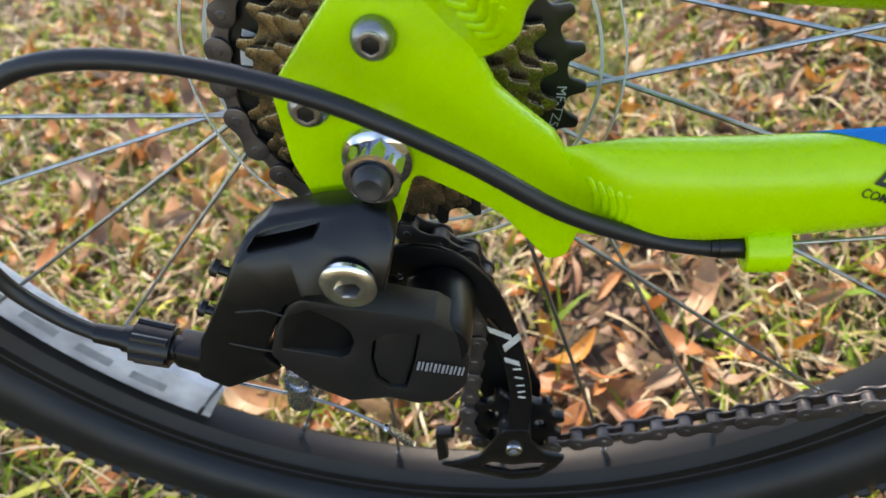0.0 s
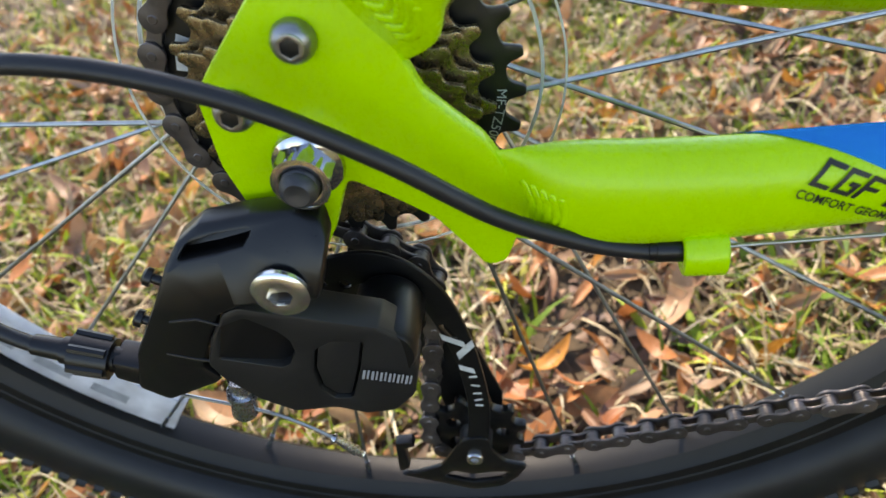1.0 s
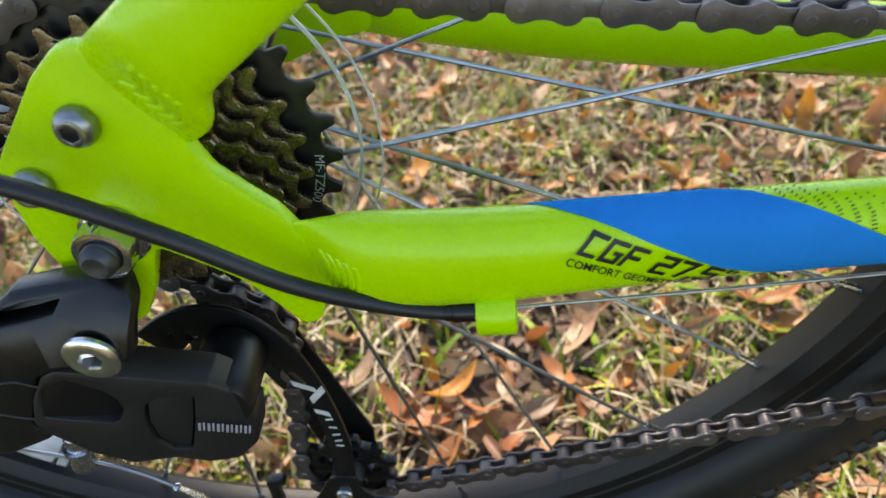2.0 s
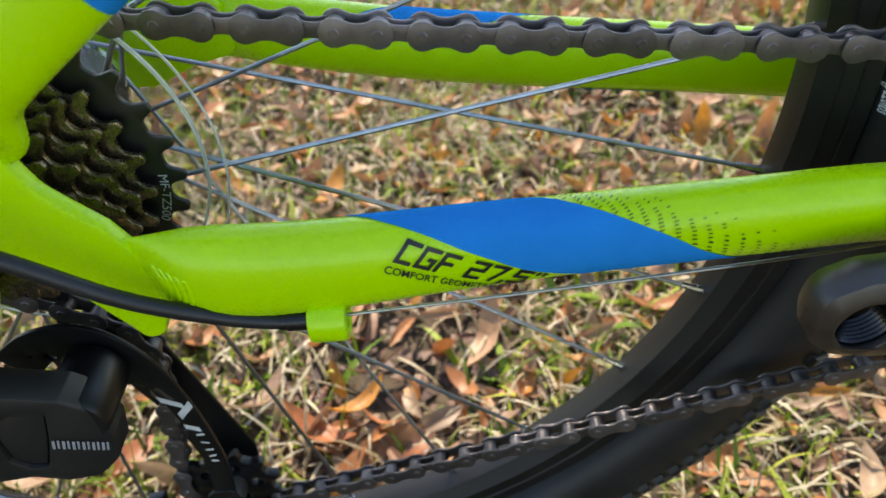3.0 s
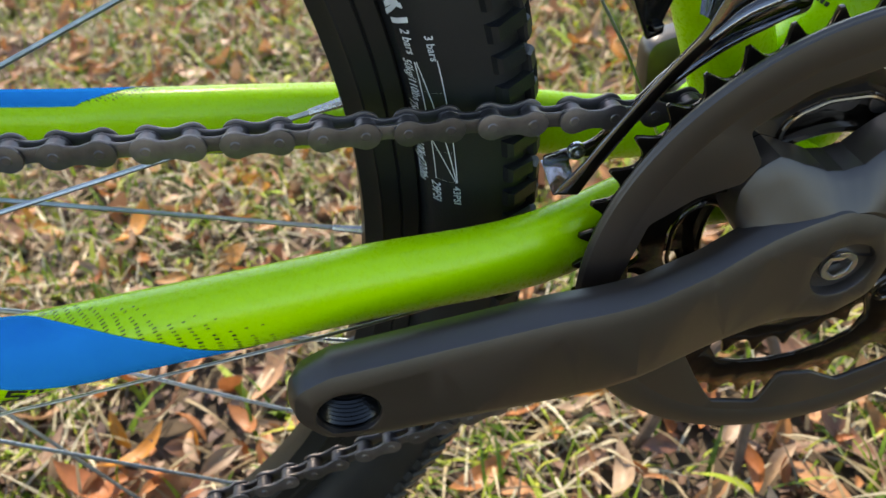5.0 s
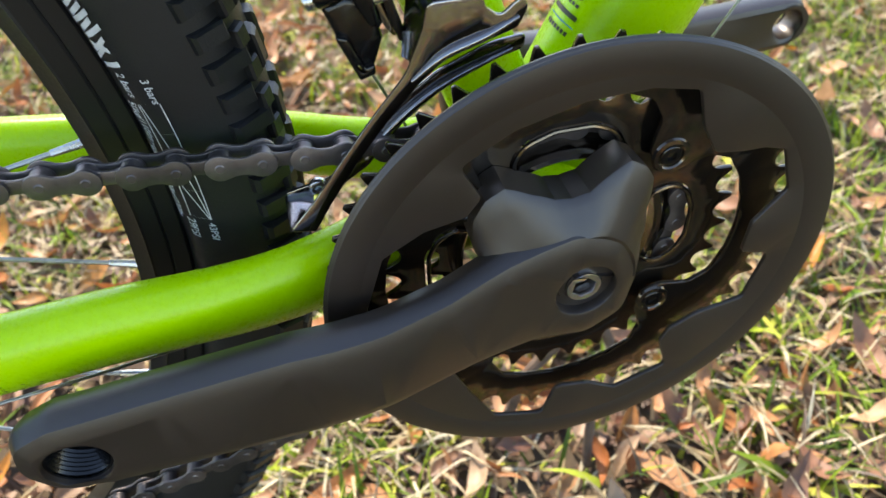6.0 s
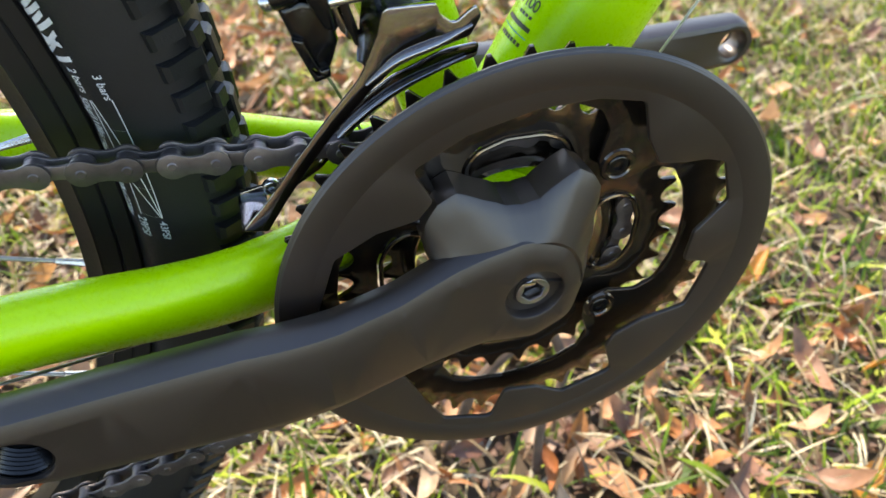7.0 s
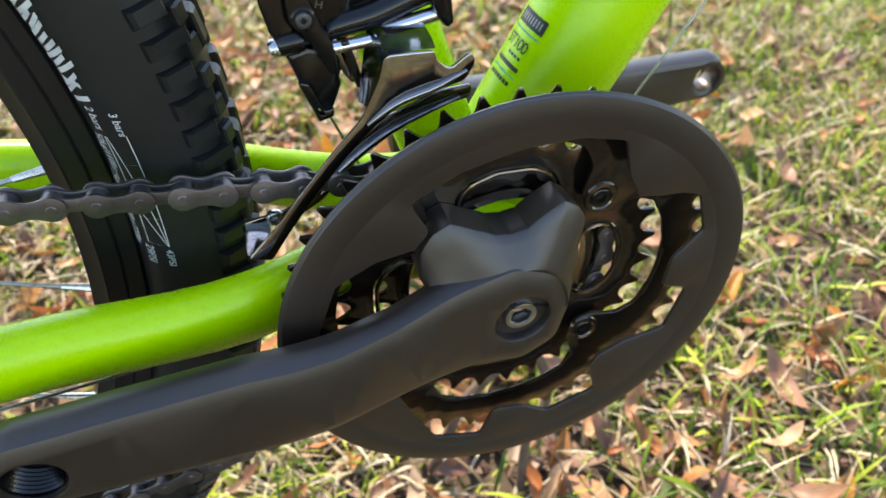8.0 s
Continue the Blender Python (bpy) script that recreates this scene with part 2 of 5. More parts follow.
SOIL = soil_material()
bm = bmesh.new()
edges = [-400, -60, -12, -4, -2] + [round(-1.4 + 0.05 * k, 3) for k in range(73)] + [3, 5, 14, 60, 400]
grid = [[bm.verts.new((x, y, ground_z(x, y) if abs(x) < 6 and abs(y) < 6 else 0.0)) for y in edges] for x in edges]
for a, b in zip(grid, grid[1:]):
    for i in range(len(edges) - 1):
        bm.faces.new((a[i], b[i], b[i + 1], a[i + 1]))
ground = part("ground", bm, SOIL)
tagged(ground, "leaf-strewn soil under thin dry lawn grass", "ground", kind="structure")


def blade_material(name, stops, rough=0.6, through=0.35):
    """Leaf or blade: colour picked for each island, veined by fine noise, lets some light through."""
    m = bpy.data.materials.new(name)
    m.use_nodes = True
    t, b = m.node_tree, m.node_tree.nodes["Principled BSDF"]
    node, link = t.nodes.new, t.links.new
    geo, ramp, nz, co = node("ShaderNodeNewGeometry"), node("ShaderNodeValToRGB"), node("ShaderNodeTexNoise"), node("ShaderNodeTexCoord")
    while len(ramp.color_ramp.elements) < len(stops):
        ramp.color_ramp.elements.new(0.5)
    for e, (p, c) in zip(ramp.color_ramp.elements, stops):
        e.position, e.color = p, (*c, 1)
    add = node("ShaderNodeMath")
    add.operation = "ADD"
    info = node("ShaderNodeObjectInfo")
    link(geo.outputs["Random Per Island"], add.inputs[0]), link(info.outputs["Random"], add.inputs[1])
    fr = node("ShaderNodeMath")
    fr.operation = "FRACT"
    link(add.outputs[0], fr.inputs[0])
    link(fr.outputs[0], ramp.inputs[0])
    nz.inputs["Scale"].default_value, nz.inputs["Detail"].default_value = 130, 6
    link(co.outputs["Object"], nz.inputs["Vector"])
    mr = node("ShaderNodeMapRange")
    mr.inputs[3].default_value, mr.inputs[4].default_value = 0.55, 1.35
    link(nz.outputs[0], mr.inputs[0])
    mul = node("ShaderNodeMix")
    mul.data_type, mul.blend_type = "RGBA", "MULTIPLY"
    mul.inputs[0].default_value = 1
    link(ramp.outputs[0], mul.inputs[6]), link(mr.outputs[0], mul.inputs[7])
    link(mul.outputs[2], b.inputs["Base Color"])
    b.inputs["Roughness"].default_value = rough
    bp = node("ShaderNodeBump")
    bp.inputs["Strength"].default_value, bp.inputs["Distance"].default_value = 0.5, 0.001
    link(nz.outputs[0], bp.inputs["Height"]), link(bp.outputs[0], b.inputs["Normal"])
    tr, mx = node("ShaderNodeBsdfTranslucent"), node("ShaderNodeMixShader")
    mx.inputs[0].default_value = through
    link(mul.outputs[2], tr.inputs["Color"])
    link(b.outputs[0], mx.inputs[1]), link(tr.outputs[0], mx.inputs[2])
    link(mx.outputs[0], t.nodes["Material Output"].inputs[0])
    return m


GRASS = blade_material("green_grass", [(0.0, (0.05, 0.10, 0.012)), (0.35, (0.15, 0.27, 0.018)), (0.7, (0.33, 0.46, 0.030)), (1.0, (0.54, 0.55, 0.09))])
STRAW = blade_material("dry_grass", [(0.0, (0.12, 0.085, 0.05)), (0.3, (0.29, 0.21, 0.105)), (0.6, (0.47, 0.39, 0.22)), (0.85, (0.60, 0.55, 0.39)), (1.0, (0.10, 0.07, 0.05))], 0.5, 0.25)
LEAF = blade_material("fallen_leaf", [(0.0, (0.36, 0.115, 0.035)), (0.2, (0.46, 0.20, 0.075)), (0.4, (0.50, 0.29, 0.16)), (0.6, (0.17, 0.075, 0.05)),
                                      (0.8, (0.44, 0.31, 0.20)), (0.92, (0.52, 0.22, 0.03)), (1.0, (0.15, 0.075, 0.055))], 0.5, 0.25)

rng = np.random.default_rng(7)


def blades(name, count, length, width, lean, mat, label, area, low=0.0, gate=(-0.7, 0.25), bias=0.0, skip=None, fade=0.0):
    """Many bent blades in one mesh: five points each."""
    x0, x1, y0, y1 = area
    px, py = rng.uniform(x0, x1, count), rng.uniform(y0, y1, count)
    verts, faces = [], []
    for x, y in zip(px, py):
        if skip and min(x - skip[0], skip[1] - x, y - skip[2], skip[3] - y) > 0.30 * rng.random():
            continue
        if fade and min(x - x0, x1 - x, y - y0, y1 - y) < fade * rng.random():
            continue
        clump = noise.noise((x * 5, y * 5, 9.1 + low))
        if clump + bias * max(x - 0.35, 0.55 * (0.15 - x), -0.12) < rng.uniform(*gate):
            continue
        L = length * rng.uniform(0.45, 1.3)
        w = width * rng.uniform(0.6, 1.4) / 2
        a, tilt = rng.uniform(0, 2 * math.pi), rng.uniform(*lean)
        d, s = Vector((math.cos(a), math.sin(a), 0)), Vector((-math.sin(a), math.cos(a), 0))
        tw = rng.uniform(-0.5, 0.5)
        base = Vector((x, y, ground_z(x, y) + low * rng.uniform(0, 1)))
        k = len(verts)
        at, ang = base, tilt
        for j in range(4):
            ww = w * (1 - (j / 3) ** 2 * 0.9)
            sd = s * math.cos(tw * j) + Vector((0, 0, 1)) * math.sin(tw * j) * 0.6
            verts.append(at + sd * ww), verts.append(at - sd * ww)
            at = at + (d * math.sin(ang) + Vector((0, 0, 1)) * math.cos(ang)) * (L / 3)
            at.z = max(at.z, ground_z(at.x, at.y) + 0.002)
            ang += rng.uniform(0.1, 0.5)
        for j in range(3):
            faces.append((k + 2 * j, k + 2 * j + 1, k + 2 * j + 3, k + 2 * j + 2))
    me = bpy.data.meshes.new(name)
    me.from_pydata([tuple(v) for v in verts], [], faces)
    for p in me.polygons:
        p.use_smooth = True
    ob = part(name, me, mat)
    return tagged(ob, label, "grass", kind="stuff")


NEAR = (-0.95, 1.95, -0.55, 1.9)
blades("lawn_grass", 66000, 0.046, 0.0034, (0.1, 1.0), GRASS, "sparse green lawn grass blades catching the sun", NEAR, gate=(-0.62, 0.34), bias=0.75, fade=0.5)
blades("dry_grass", 96000, 0.046, 0.0025, (0.7, 1.5), STRAW, "pale dry straw-like grass lying on the soil", NEAR, 0.018, gate=(-0.75, 0.40), fade=0.5)
blades("weed_blades", 5200, 0.050, 0.0075, (0.5, 1.3), GRASS, "broad pale green weed blades among the dry grass", NEAR, 0.012, gate=(-0.6, 0.5), fade=0.5)
WIDE = (-4.6, 5.6, -4.8, 5.6)
blades("coarse_grass", 40000, 0.085, 0.010, (0.6, 1.4), STRAW, "dry grass on the lawn round the bicycle", WIDE, 0.015, gate=(-1.1, 0.3), skip=NEAR, fade=1.5)
blades("coarse_lawn", 40000, 0.085, 0.010, (0.3, 1.2), GRASS, "green grass on the lawn round the bicycle", WIDE, gate=(-0.8, 0.3), skip=NEAR, fade=1.5)
CRUMB = blade_material("leaf_crumb", [(0.0, (0.05, 0.028, 0.018)), (0.35, (0.13, 0.065, 0.036)), (0.6, (0.24, 0.13, 0.075)), (0.8, (0.09, 0.050, 0.042)), (1.0, (0.34, 0.22, 0.14))], 0.6, 0.15)
tagged(blades("leaf_crumbs", 76000, 0.015, 0.0085, (0.9, 1.6), CRUMB, "", NEAR, 0.010, gate=(-1.2, 0.2), fade=0.6), "broken dark brown leaf crumbs covering the soil", "leaf litter", kind="stuff")


def leaf_mesh(length, width, curl, fold, seed):
    """A dry leaf: pointed oval with a midrib, curled and twisted."""
    r = random.Random(seed)
    bm = bmesh.new()
    rows = []
    n = 7
    bend, twist = r.uniform(-0.5, 0.9) * curl, r.uniform(-0.8, 0.8) * curl
    for i in range(n + 1):
        t = i / n
        w = width / 2 * (math.sin(math.pi * t ** 0.85) ** 0.8 + 0.03) * r.uniform(0.9, 1.1)
        x = (t - 0.5) * length
        z = bend * length * (t - 0.5) ** 2 * 1.6
        tw = twist * (t - 0.5)
        row = []
        for s in (-1, -0.5, 0, 0.5, 1):
            up = fold * abs(s) * w + r.uniform(-1, 1) * width * 0.03
            y = s * w * math.cos(fold * 0.6)
            row.append(bm.verts.new((x, y * math.cos(tw) - up * math.sin(tw), z + y * math.sin(tw) + up * math.cos(tw))))
        rows.append(row)
    for a, b in zip(rows, rows[1:]):
        for i in range(4):
            bm.faces.new((a[i], a[i + 1], b[i + 1], b[i]))
    return finish(bm, 80)


leaf_shapes = [leaf_mesh(L, w, c, f, k) for k, (L, w, c, f) in enumerate(
    [(0.070, 0.022, 1.0, 0.3), (0.055, 0.019, 0.7, 0.6), (0.080, 0.024, 0.8, 0.2), (0.048, 0.019, 1.2, 0.5), (0.066, 0.015, 0.9, 0.8),
     (0.042, 0.017, 0.6, 0.3), (0.076, 0.021, 1.3, 0.45), (0.058, 0.026, 0.6, 0.25)])]


def leaf_pose(x, y, r, low, high):
    flat = 0.5
    return Matrix.Translation((x, y, ground_z(x, y) + r.uniform(low, high))) @ Euler((r.gauss(0, flat), r.gauss(0, flat), r.uniform(0, 6.28))).to_matrix().to_4x4()


r = random.Random(3)
litter_v, litter_f = [], []
for k in range(13500):
    x, y = (r.uniform(-0.75, 1.75), r.uniform(-1.0, 1.7)) if k < 9000 else (r.gauss(0.5, 1.7), r.gauss(0.4, 1.7))
    if noise.noise((x * 2.2, y * 2.2, 4.4)) + 0.35 - 0.45 * max(0, x - 0.55) < r.uniform(-0.4, 0.5):
        continue
    me, m, s = leaf_shapes[r.randrange(8)], leaf_pose(x, y, r, 0.008, 0.022), r.uniform(0.30, 0.90)
    m = m @ Matrix.Scale(s, 4)
    o = len(litter_v)
    litter_v += [tuple(m @ v.co) for v in me.vertices]
    litter_f += [tuple(o + i for i in p.vertices) for p in me.polygons]
me = bpy.data.meshes.new("leaf_litter")
me.from_pydata(litter_v, [], litter_f)
for p in me.polygons:
    p.use_smooth = True
tagged(part("leaf_litter", me, LEAF), "small crumpled brown and tan leaf litter in the grass", "leaf litter", kind="stuff")

count = 0
while count < 290:
    x, y = r.uniform(-0.45, 1.0), r.uniform(0.0, 0.95)
    if noise.noise((x * 2.5, y * 2.5, 7.7)) + 0.3 - 0.7 * max(0, x - 0.5) < r.uniform(-0.3, 0.5):
        continue
    if x > 0.25 and y < 0.30 and r.random() < 0.80:
        continue
    me = leaf_shapes[r.randrange(8)]
    if not me.materials:
        me.materials.append(LEAF)
    ob = new("fallen_leaf", me)
    ob.matrix_world = leaf_pose(x, y, r, 0.016, 0.032) @ Matrix.Scale(r.uniform(0.52, 0.95), 4)
    tagged(ob, "dry curled orange-brown fallen leaf on the grass", "leaf", "fallen leaves on the lawn")
    count += 1


# ---- unseen tree, added so that its crown keeps the sun off the bicycle ----
FOLIAGE = blade_material("tree_leaf", [(0.0, (0.035, 0.07, 0.015)), (0.5, (0.06, 0.11, 0.025)), (1.0, (0.10, 0.14, 0.03))], 0.5, 0.2)
TRUNK = material("tree_bark", (0.12, 0.09, 0.065), 0.9, 0, 0.4, 6, 60, 0.8)
tree = thing("unseen_shade_tree", (-3.6, 4.6, 0), "unseen leafy tree added to shade the bicycle from the sun", "tree")
part("trunk", tube(spline([(-3.6, 4.6, -0.1), (-3.55, 4.55, 1.6), (-3.4, 4.5, 3.4), (-2.7, 4.3, 4.9), (-1.6, 4.2, 5.6)], 5), [0.24 - 0.0085 * k for k in range(21)], 14), TRUNK, tree)
part("limb", tube(spline([(-2.7, 4.3, 4.80), (-1.4, 4.1, 4.75), (0.0, 4.05, 4.70), (1.2, 4.0, 4.70)], 5), [0.09 - 0.0048 * k for k in range(16)], 10), TRUNK, tree)
leaf_v, leaf_f = [], []
r = random.Random(21)
# leaves follow the sun's slope, so that their shadow falls on the bicycle
for k in range(5200):
    y = r.uniform(3.75, 4.35)
    x = r.gauss(-0.65, 1.15)
    far = min(1.0, max(0.0, abs(x + 0.65) - 0.9) / 0.8)          # the crown is lumpier away from its middle
    edge = 0.13 + 0.22 * min(1.0, max(0.0, (x + 0.80) / 0.10))         # the shade ends nearer to the wheel than to the crank
    base = (y + edge) * math.tan(SUN_EL) + (0.05 + 0.45 * far) * noise.noise((x * 1.7, y * 1.7, 3.0)) + 0.05
    deep = (0.55 + 0.7 * noise.noise((x * 1.3, 7.0, 1.0)) * (0.3 + far)) * (1 - 0.75 * far * far)
    at = Vector((x, y, base + max(0.25, deep) * r.random()))
    m = Euler((r.uniform(0, 6.28), r.uniform(0, 6.28), r.uniform(0, 6.28))).to_matrix()
    s = r.uniform(0.07, 0.12)
    o = len(leaf_v)
    leaf_v += [tuple(at + m @ Vector(p) * s) for p in ((-1, 0, 0), (-0.2, 0.5, 0.12), (1, 0, 0), (-0.2, -0.5, 0.12))]
    leaf_f += [(o, o + 1, o + 2), (o, o + 2, o + 3)]
me = bpy.data.meshes.new("crown")
me.from_pydata(leaf_v, [], leaf_f)
part("leaf_crown", me, FOLIAGE, tree)


# ---- bicycle frame ----
bicycle = thing("bicycle", (0, 0, 0), "lime green mountain bicycle with black drivetrain standing in leafy grass", "bicycle")
frame_thing = assembly("frame", (0.2, 0, 0.33), "lime green aluminium frame with blue bands on its stays")

stay_y = lerp_table([(0.03, -0.0710), (0.10, -0.0719), (0.15, -0.0684), (0.20, -0.0659), (0.25, -0.0627), (0.30, -0.0576), (0.33, -0.0529), (0.36, -0.0419), (0.39, -0.0274), (0.45, -0.0234)])
near_z = lerp_table([(0.03, 0.3275), (0.06, 0.3290), (0.10, 0.3268), (0.15, 0.3278), (0.20, 0.3285), (0.25, 0.3271), (0.30, 0.3252), (0.33, 0.3178), (0.36, 0.3148), (0.39, 0.3138), (0.45, 0.3060)])
near_b = lerp_table([(0.03, 0.0140), (0.06, 0.0170), (0.10, 0.0163), (0.15, 0.0140), (0.20, 0.0128), (0.25, 0.0132), (0.30, 0.0132), (0.33, 0.0136), (0.36, 0.0155), (0.39, 0.0165), (0.45, 0.0155)])
far_z = lerp_table([(0.03, 0.353), (0.05, 0.351), (0.11, 0.3390), (0.14, 0.3340), (0.19, 0.3275), (0.28, 0.3180), (0.37, 0.3100), (0.45, 0.3050)])
stay_b = lerp_table([(0.03, 0.0120), (0.060, 0.0150), (0.09, 0.0165), (0.20, 0.0163), (0.30, 0.0155), (0.38, 0.0155), (0.45, 0.014)])
stay_a = lerp_table([(0.02, 0.0004), (0.0545, 0.0010), (0.0600, 0.0040), (0.0655, 0.0078), (0.072, 0.0097), (0.080, 0.0104), (0.095, 0.0108), (0.15, 0.0110), (0.30, 0.0100), (0.38, 0.0090), (0.45, 0.0090)])


def smooth_of(f, x, w=0.02):
    return sum(f(x + w * k) for k in (-1, -0.5, 0, 0.5, 1)) / 5


def stay_point(x, phi, lift=0.0, side=1):
    """Point of the chain stay's skin: phi 0 faces outwards, 90 degrees up."""
    c, s = math.cos(phi), math.sin(phi)
    p = 2.0 / 2.3
    cy, cz = math.copysign(abs(c) ** p, c), math.copysign(abs(s) ** p, s)
    return Vector((x, side * (smooth_of(stay_y, x) - (smooth_of(stay_a, x, 0.004) + lift) * cy), smooth_of(near_z if side > 0 else far_z, x) + (smooth_of(near_b if side > 0 else stay_b, x) + lift) * cz))


def chain_stay(side):
    xs = [0.046 + 0.002 * k for k in range(22)] + [0.0925 + 0.0119 * k for k in range(31)]
    rings = [[stay_point(x, 2 * math.pi * k / 28, 0, side) for k in range(28)] for x in xs]
    stay = part("chain_stay", rings_mesh(rings), LIME, frame_thing)
    # blue band with slanting ends
    phis = [radians(a) for a in range(-120, 129, 8)]
    left_edge = lerp_table([(-120, 0.215), (-60, 0.200), (-28, 0.184), (-4, 0.170), (22, 0.157), (64, 0.1405), (98, 0.126), (128, 0.114)])
    right_edge = lerp_table([(-120, 0.255), (-60, 0.246), (-24, 0.234), (-2, 0.2245), (30, 0.2105), (68, 0.1960), (100, 0.1825), (128, 0.1670)])
    def band(u, v):
        a = math.degrees(v)
        return stay_point(smooth_of(left_edge, a, 9) * (1 - u) + smooth_of(right_edge, a, 9) * u, v, 0.00025, side)
    part("blue_band", patch(band, [k / 12 for k in range(13)], phis), BLUE, stay, "blue painted band")
    # fading field of short dashes beyond the band, in rows that follow its edge
    bm = bmesh.new()
    rnd = random.Random(5)
    for i in range(12):
        for j in range(14):
            v = 2.05 - j * 0.205 - (i % 2) * 0.10
            low = max(0.0, min(1.0, (1.5 - v) / 1.8))
            x = smooth_of(right_edge, math.degrees(v), 9) + 0.0016 + i * (0.0017 + 0.0010 * low) + rnd.uniform(-0.0002, 0.0002)
            if rnd.random() < max(0.0, i - 4) * 0.10:
                continue
            a = 0.85 - 1.15 * low
            h, w = 0.00074 * (1.1 - i * 0.045), 0.00018
            q = []
            for su, sv in ((-1, -1), (1, -1), (1, 1), (-1, 1)):
                du, dv = su * h * math.cos(a) - sv * w * math.sin(a), su * h * math.sin(a) + sv * w * math.cos(a)
                q.append(bm.verts.new(stay_point(x + du, v + dv / 0.0135, 0.00045, side)))
            bm.faces.new(q)
    part("dash_pattern", bm, INK, stay, "field of short black dashes")
    return stay


near_stay = chain_stay(1)
chain_stay(-1)


def on_stay(x0, z0, rise, narrow):
    """Lettering on the near stay, from z0 over its middle line, climbing by rise."""
    def place(u, v):
        x = x0 + u * narrow
        w = max(-0.985, min(0.985, (z0 + v + u * narrow * rise) / smooth_of(near_b, x)))
        return stay_point(x, math.asin(math.copysign(abs(w) ** 1.15, w)), 0.0005)
    return place


# square-cut block characters as strokes on a unit height
GLYPHS = {"C": [[(0.74, 0.92), (0.09, 0.92), (0.09, 0.08), (0.72, 0.08)]],
          "G": [[(0.74, 0.92), (0.09, 0.92), (0.09, 0.08), (0.66, 0.08), (0.66, 0.48), (0.38, 0.48)]],
          "F": [[(0.74, 0.92), (0.09, 0.92), (0.09, 0.0)], [(0.17, 0.50), (0.62, 0.50)]],
          "2": [[(0.02, 0.92), (0.66, 0.92), (0.66, 0.52), (0.09, 0.52), (0.09, 0.08), (0.74, 0.08)]],
          "7": [[(0.0, 0.92), (0.68, 0.92), (0.34, 0.0)]],
          "5": [[(0.74, 0.92), (0.09, 0.92), (0.09, 0.54), (0.66, 0.54), (0.66, 0.08), (0.0, 0.08)]],
          ",": [[(0.10, 0.16), (-0.02, -0.18)]],
          '"': [[(0.12, 1.0), (0.06, 0.76)], [(0.40, 1.0), (0.34, 0.76)]]}


def stroke_mesh(bm, pts, wide, place):
    """Mitred stroke along a bent line, cut into short pieces that follow the surface."""
    P = [Vector(p) for p in pts]
    left, right = [], []
    for i, p in enumerate(P):
        d0 = (p - P[i - 1]).normalized() if i else (P[1] - p).normalized()
        d1 = (P[i + 1] - p).normalized() if i + 1 < len(P) else d0
        n0, n1 = Vector((-d0.y, d0.x)), Vector((-d1.y, d1.x))
        m = n0 + n1
        m = m / max(m.dot(m) / 2, 0.3)
        left.append(p + m * wide / 2), right.append(p - m * wide / 2)
    for i in range(len(P) - 1):
        n = max(1, int((P[i + 1] - P[i]).length / 0.2))
        for k in range(n):
            q = [left[i].lerp(left[i + 1], k / n), left[i].lerp(left[i + 1], (k + 1) / n), right[i].lerp(right[i + 1], (k + 1) / n), right[i].lerp(right[i + 1], k / n)]
            bm.faces.new([bm.verts.new(place(c.x, c.y)) for c in q])


def block_text(text, tall, slant, advance, place, mat, parent):
    at = 0.0
    for ch in text:
        if ch == " ":
            at += 0.40
            continue
        bm = bmesh.new()
        for line_pts in GLYPHS[ch]:
            stroke_mesh(bm, line_pts, 0.175, lambda u, v, at=at: place((at + 0.86 * u + v * slant) * tall, v * tall))
        part("character", bm, mat, parent)
        at += 0.24 if ch == "," else advance


block_text('CGF 27,5"', 0.0077, 0.68, 0.735, on_stay(0.1335, 0.0066, -0.43, 1.0), INK, near_stay)
letters("COMFORT GEOMETRY FRAME", 0.0040, on_stay(0.1305, 0.0034, -0.43, 0.80), bold=0.01, slant=0.40, mat=INK, parent=near_stay, divide=0.003)

# rear dropout plate, near side, then its mirror image on the far side
PLATE = [(-0.0262, 0.368, 0.004), (-0.0200, 0.3755, 0.01), (-0.0020, 0.3955, 0.012), (0.0080, 0.4035, 0.010), (0.0160, 0.4030, 0.006), (0.0300, 0.3800, 0.01),
         (0.0318, 0.3735, 0.002), (0.0355, 0.3640, 0.012), (0.0420, 0.3570, 0.012), (0.0500, 0.3490, 0.008), (0.0555, 0.3390, 0.012), (0.0580, 0.3280, 0.012), (0.0580, 0.3160, 0.008), (0.0535, 0.3040, 0.005), (0.0470, 0.3022, 0.005),
         (0.0435, 0.3080, 0.006), (0.0335, 0.3222, 0.012), (0.0235, 0.3295, 0.012), (0.0098, 0.3385, 0.003), (0.0025, 0.3205, 0.006), (-0.006, 0.3060, 0.010), (-0.0170, 0.3100, 0.008), (-0.0225, 0.3290, 0.012), (-0.0265, 0.345, 0.02)]


def dropout(side):
    y0, y1 = (PLATE_Y, PLATE_Y + 0.0065) if side > 0 else (0.067, 0.0735)
    shape = PLATE if side > 0 else [(-0.020, 0.352), (-0.012, 0.372), (0.004, 0.390), (0.022, 0.392), (0.034, 0.380), (0.044, 0.368), (0.058, 0.362), (0.060, 0.338), (0.040, 0.334), (0.018, 0.325), (-0.010, 0.326)]
    out = rounded(shape, 0.006 if side < 0 else 0.003, 5)
    holes = [circle(0, 0.345, 0.0052, 20)]
    return part("dropout", slab(out, y0, y1, 0.0014, holes), LIME, frame_thing)


near_drop = dropout(1)
dropout(-1)


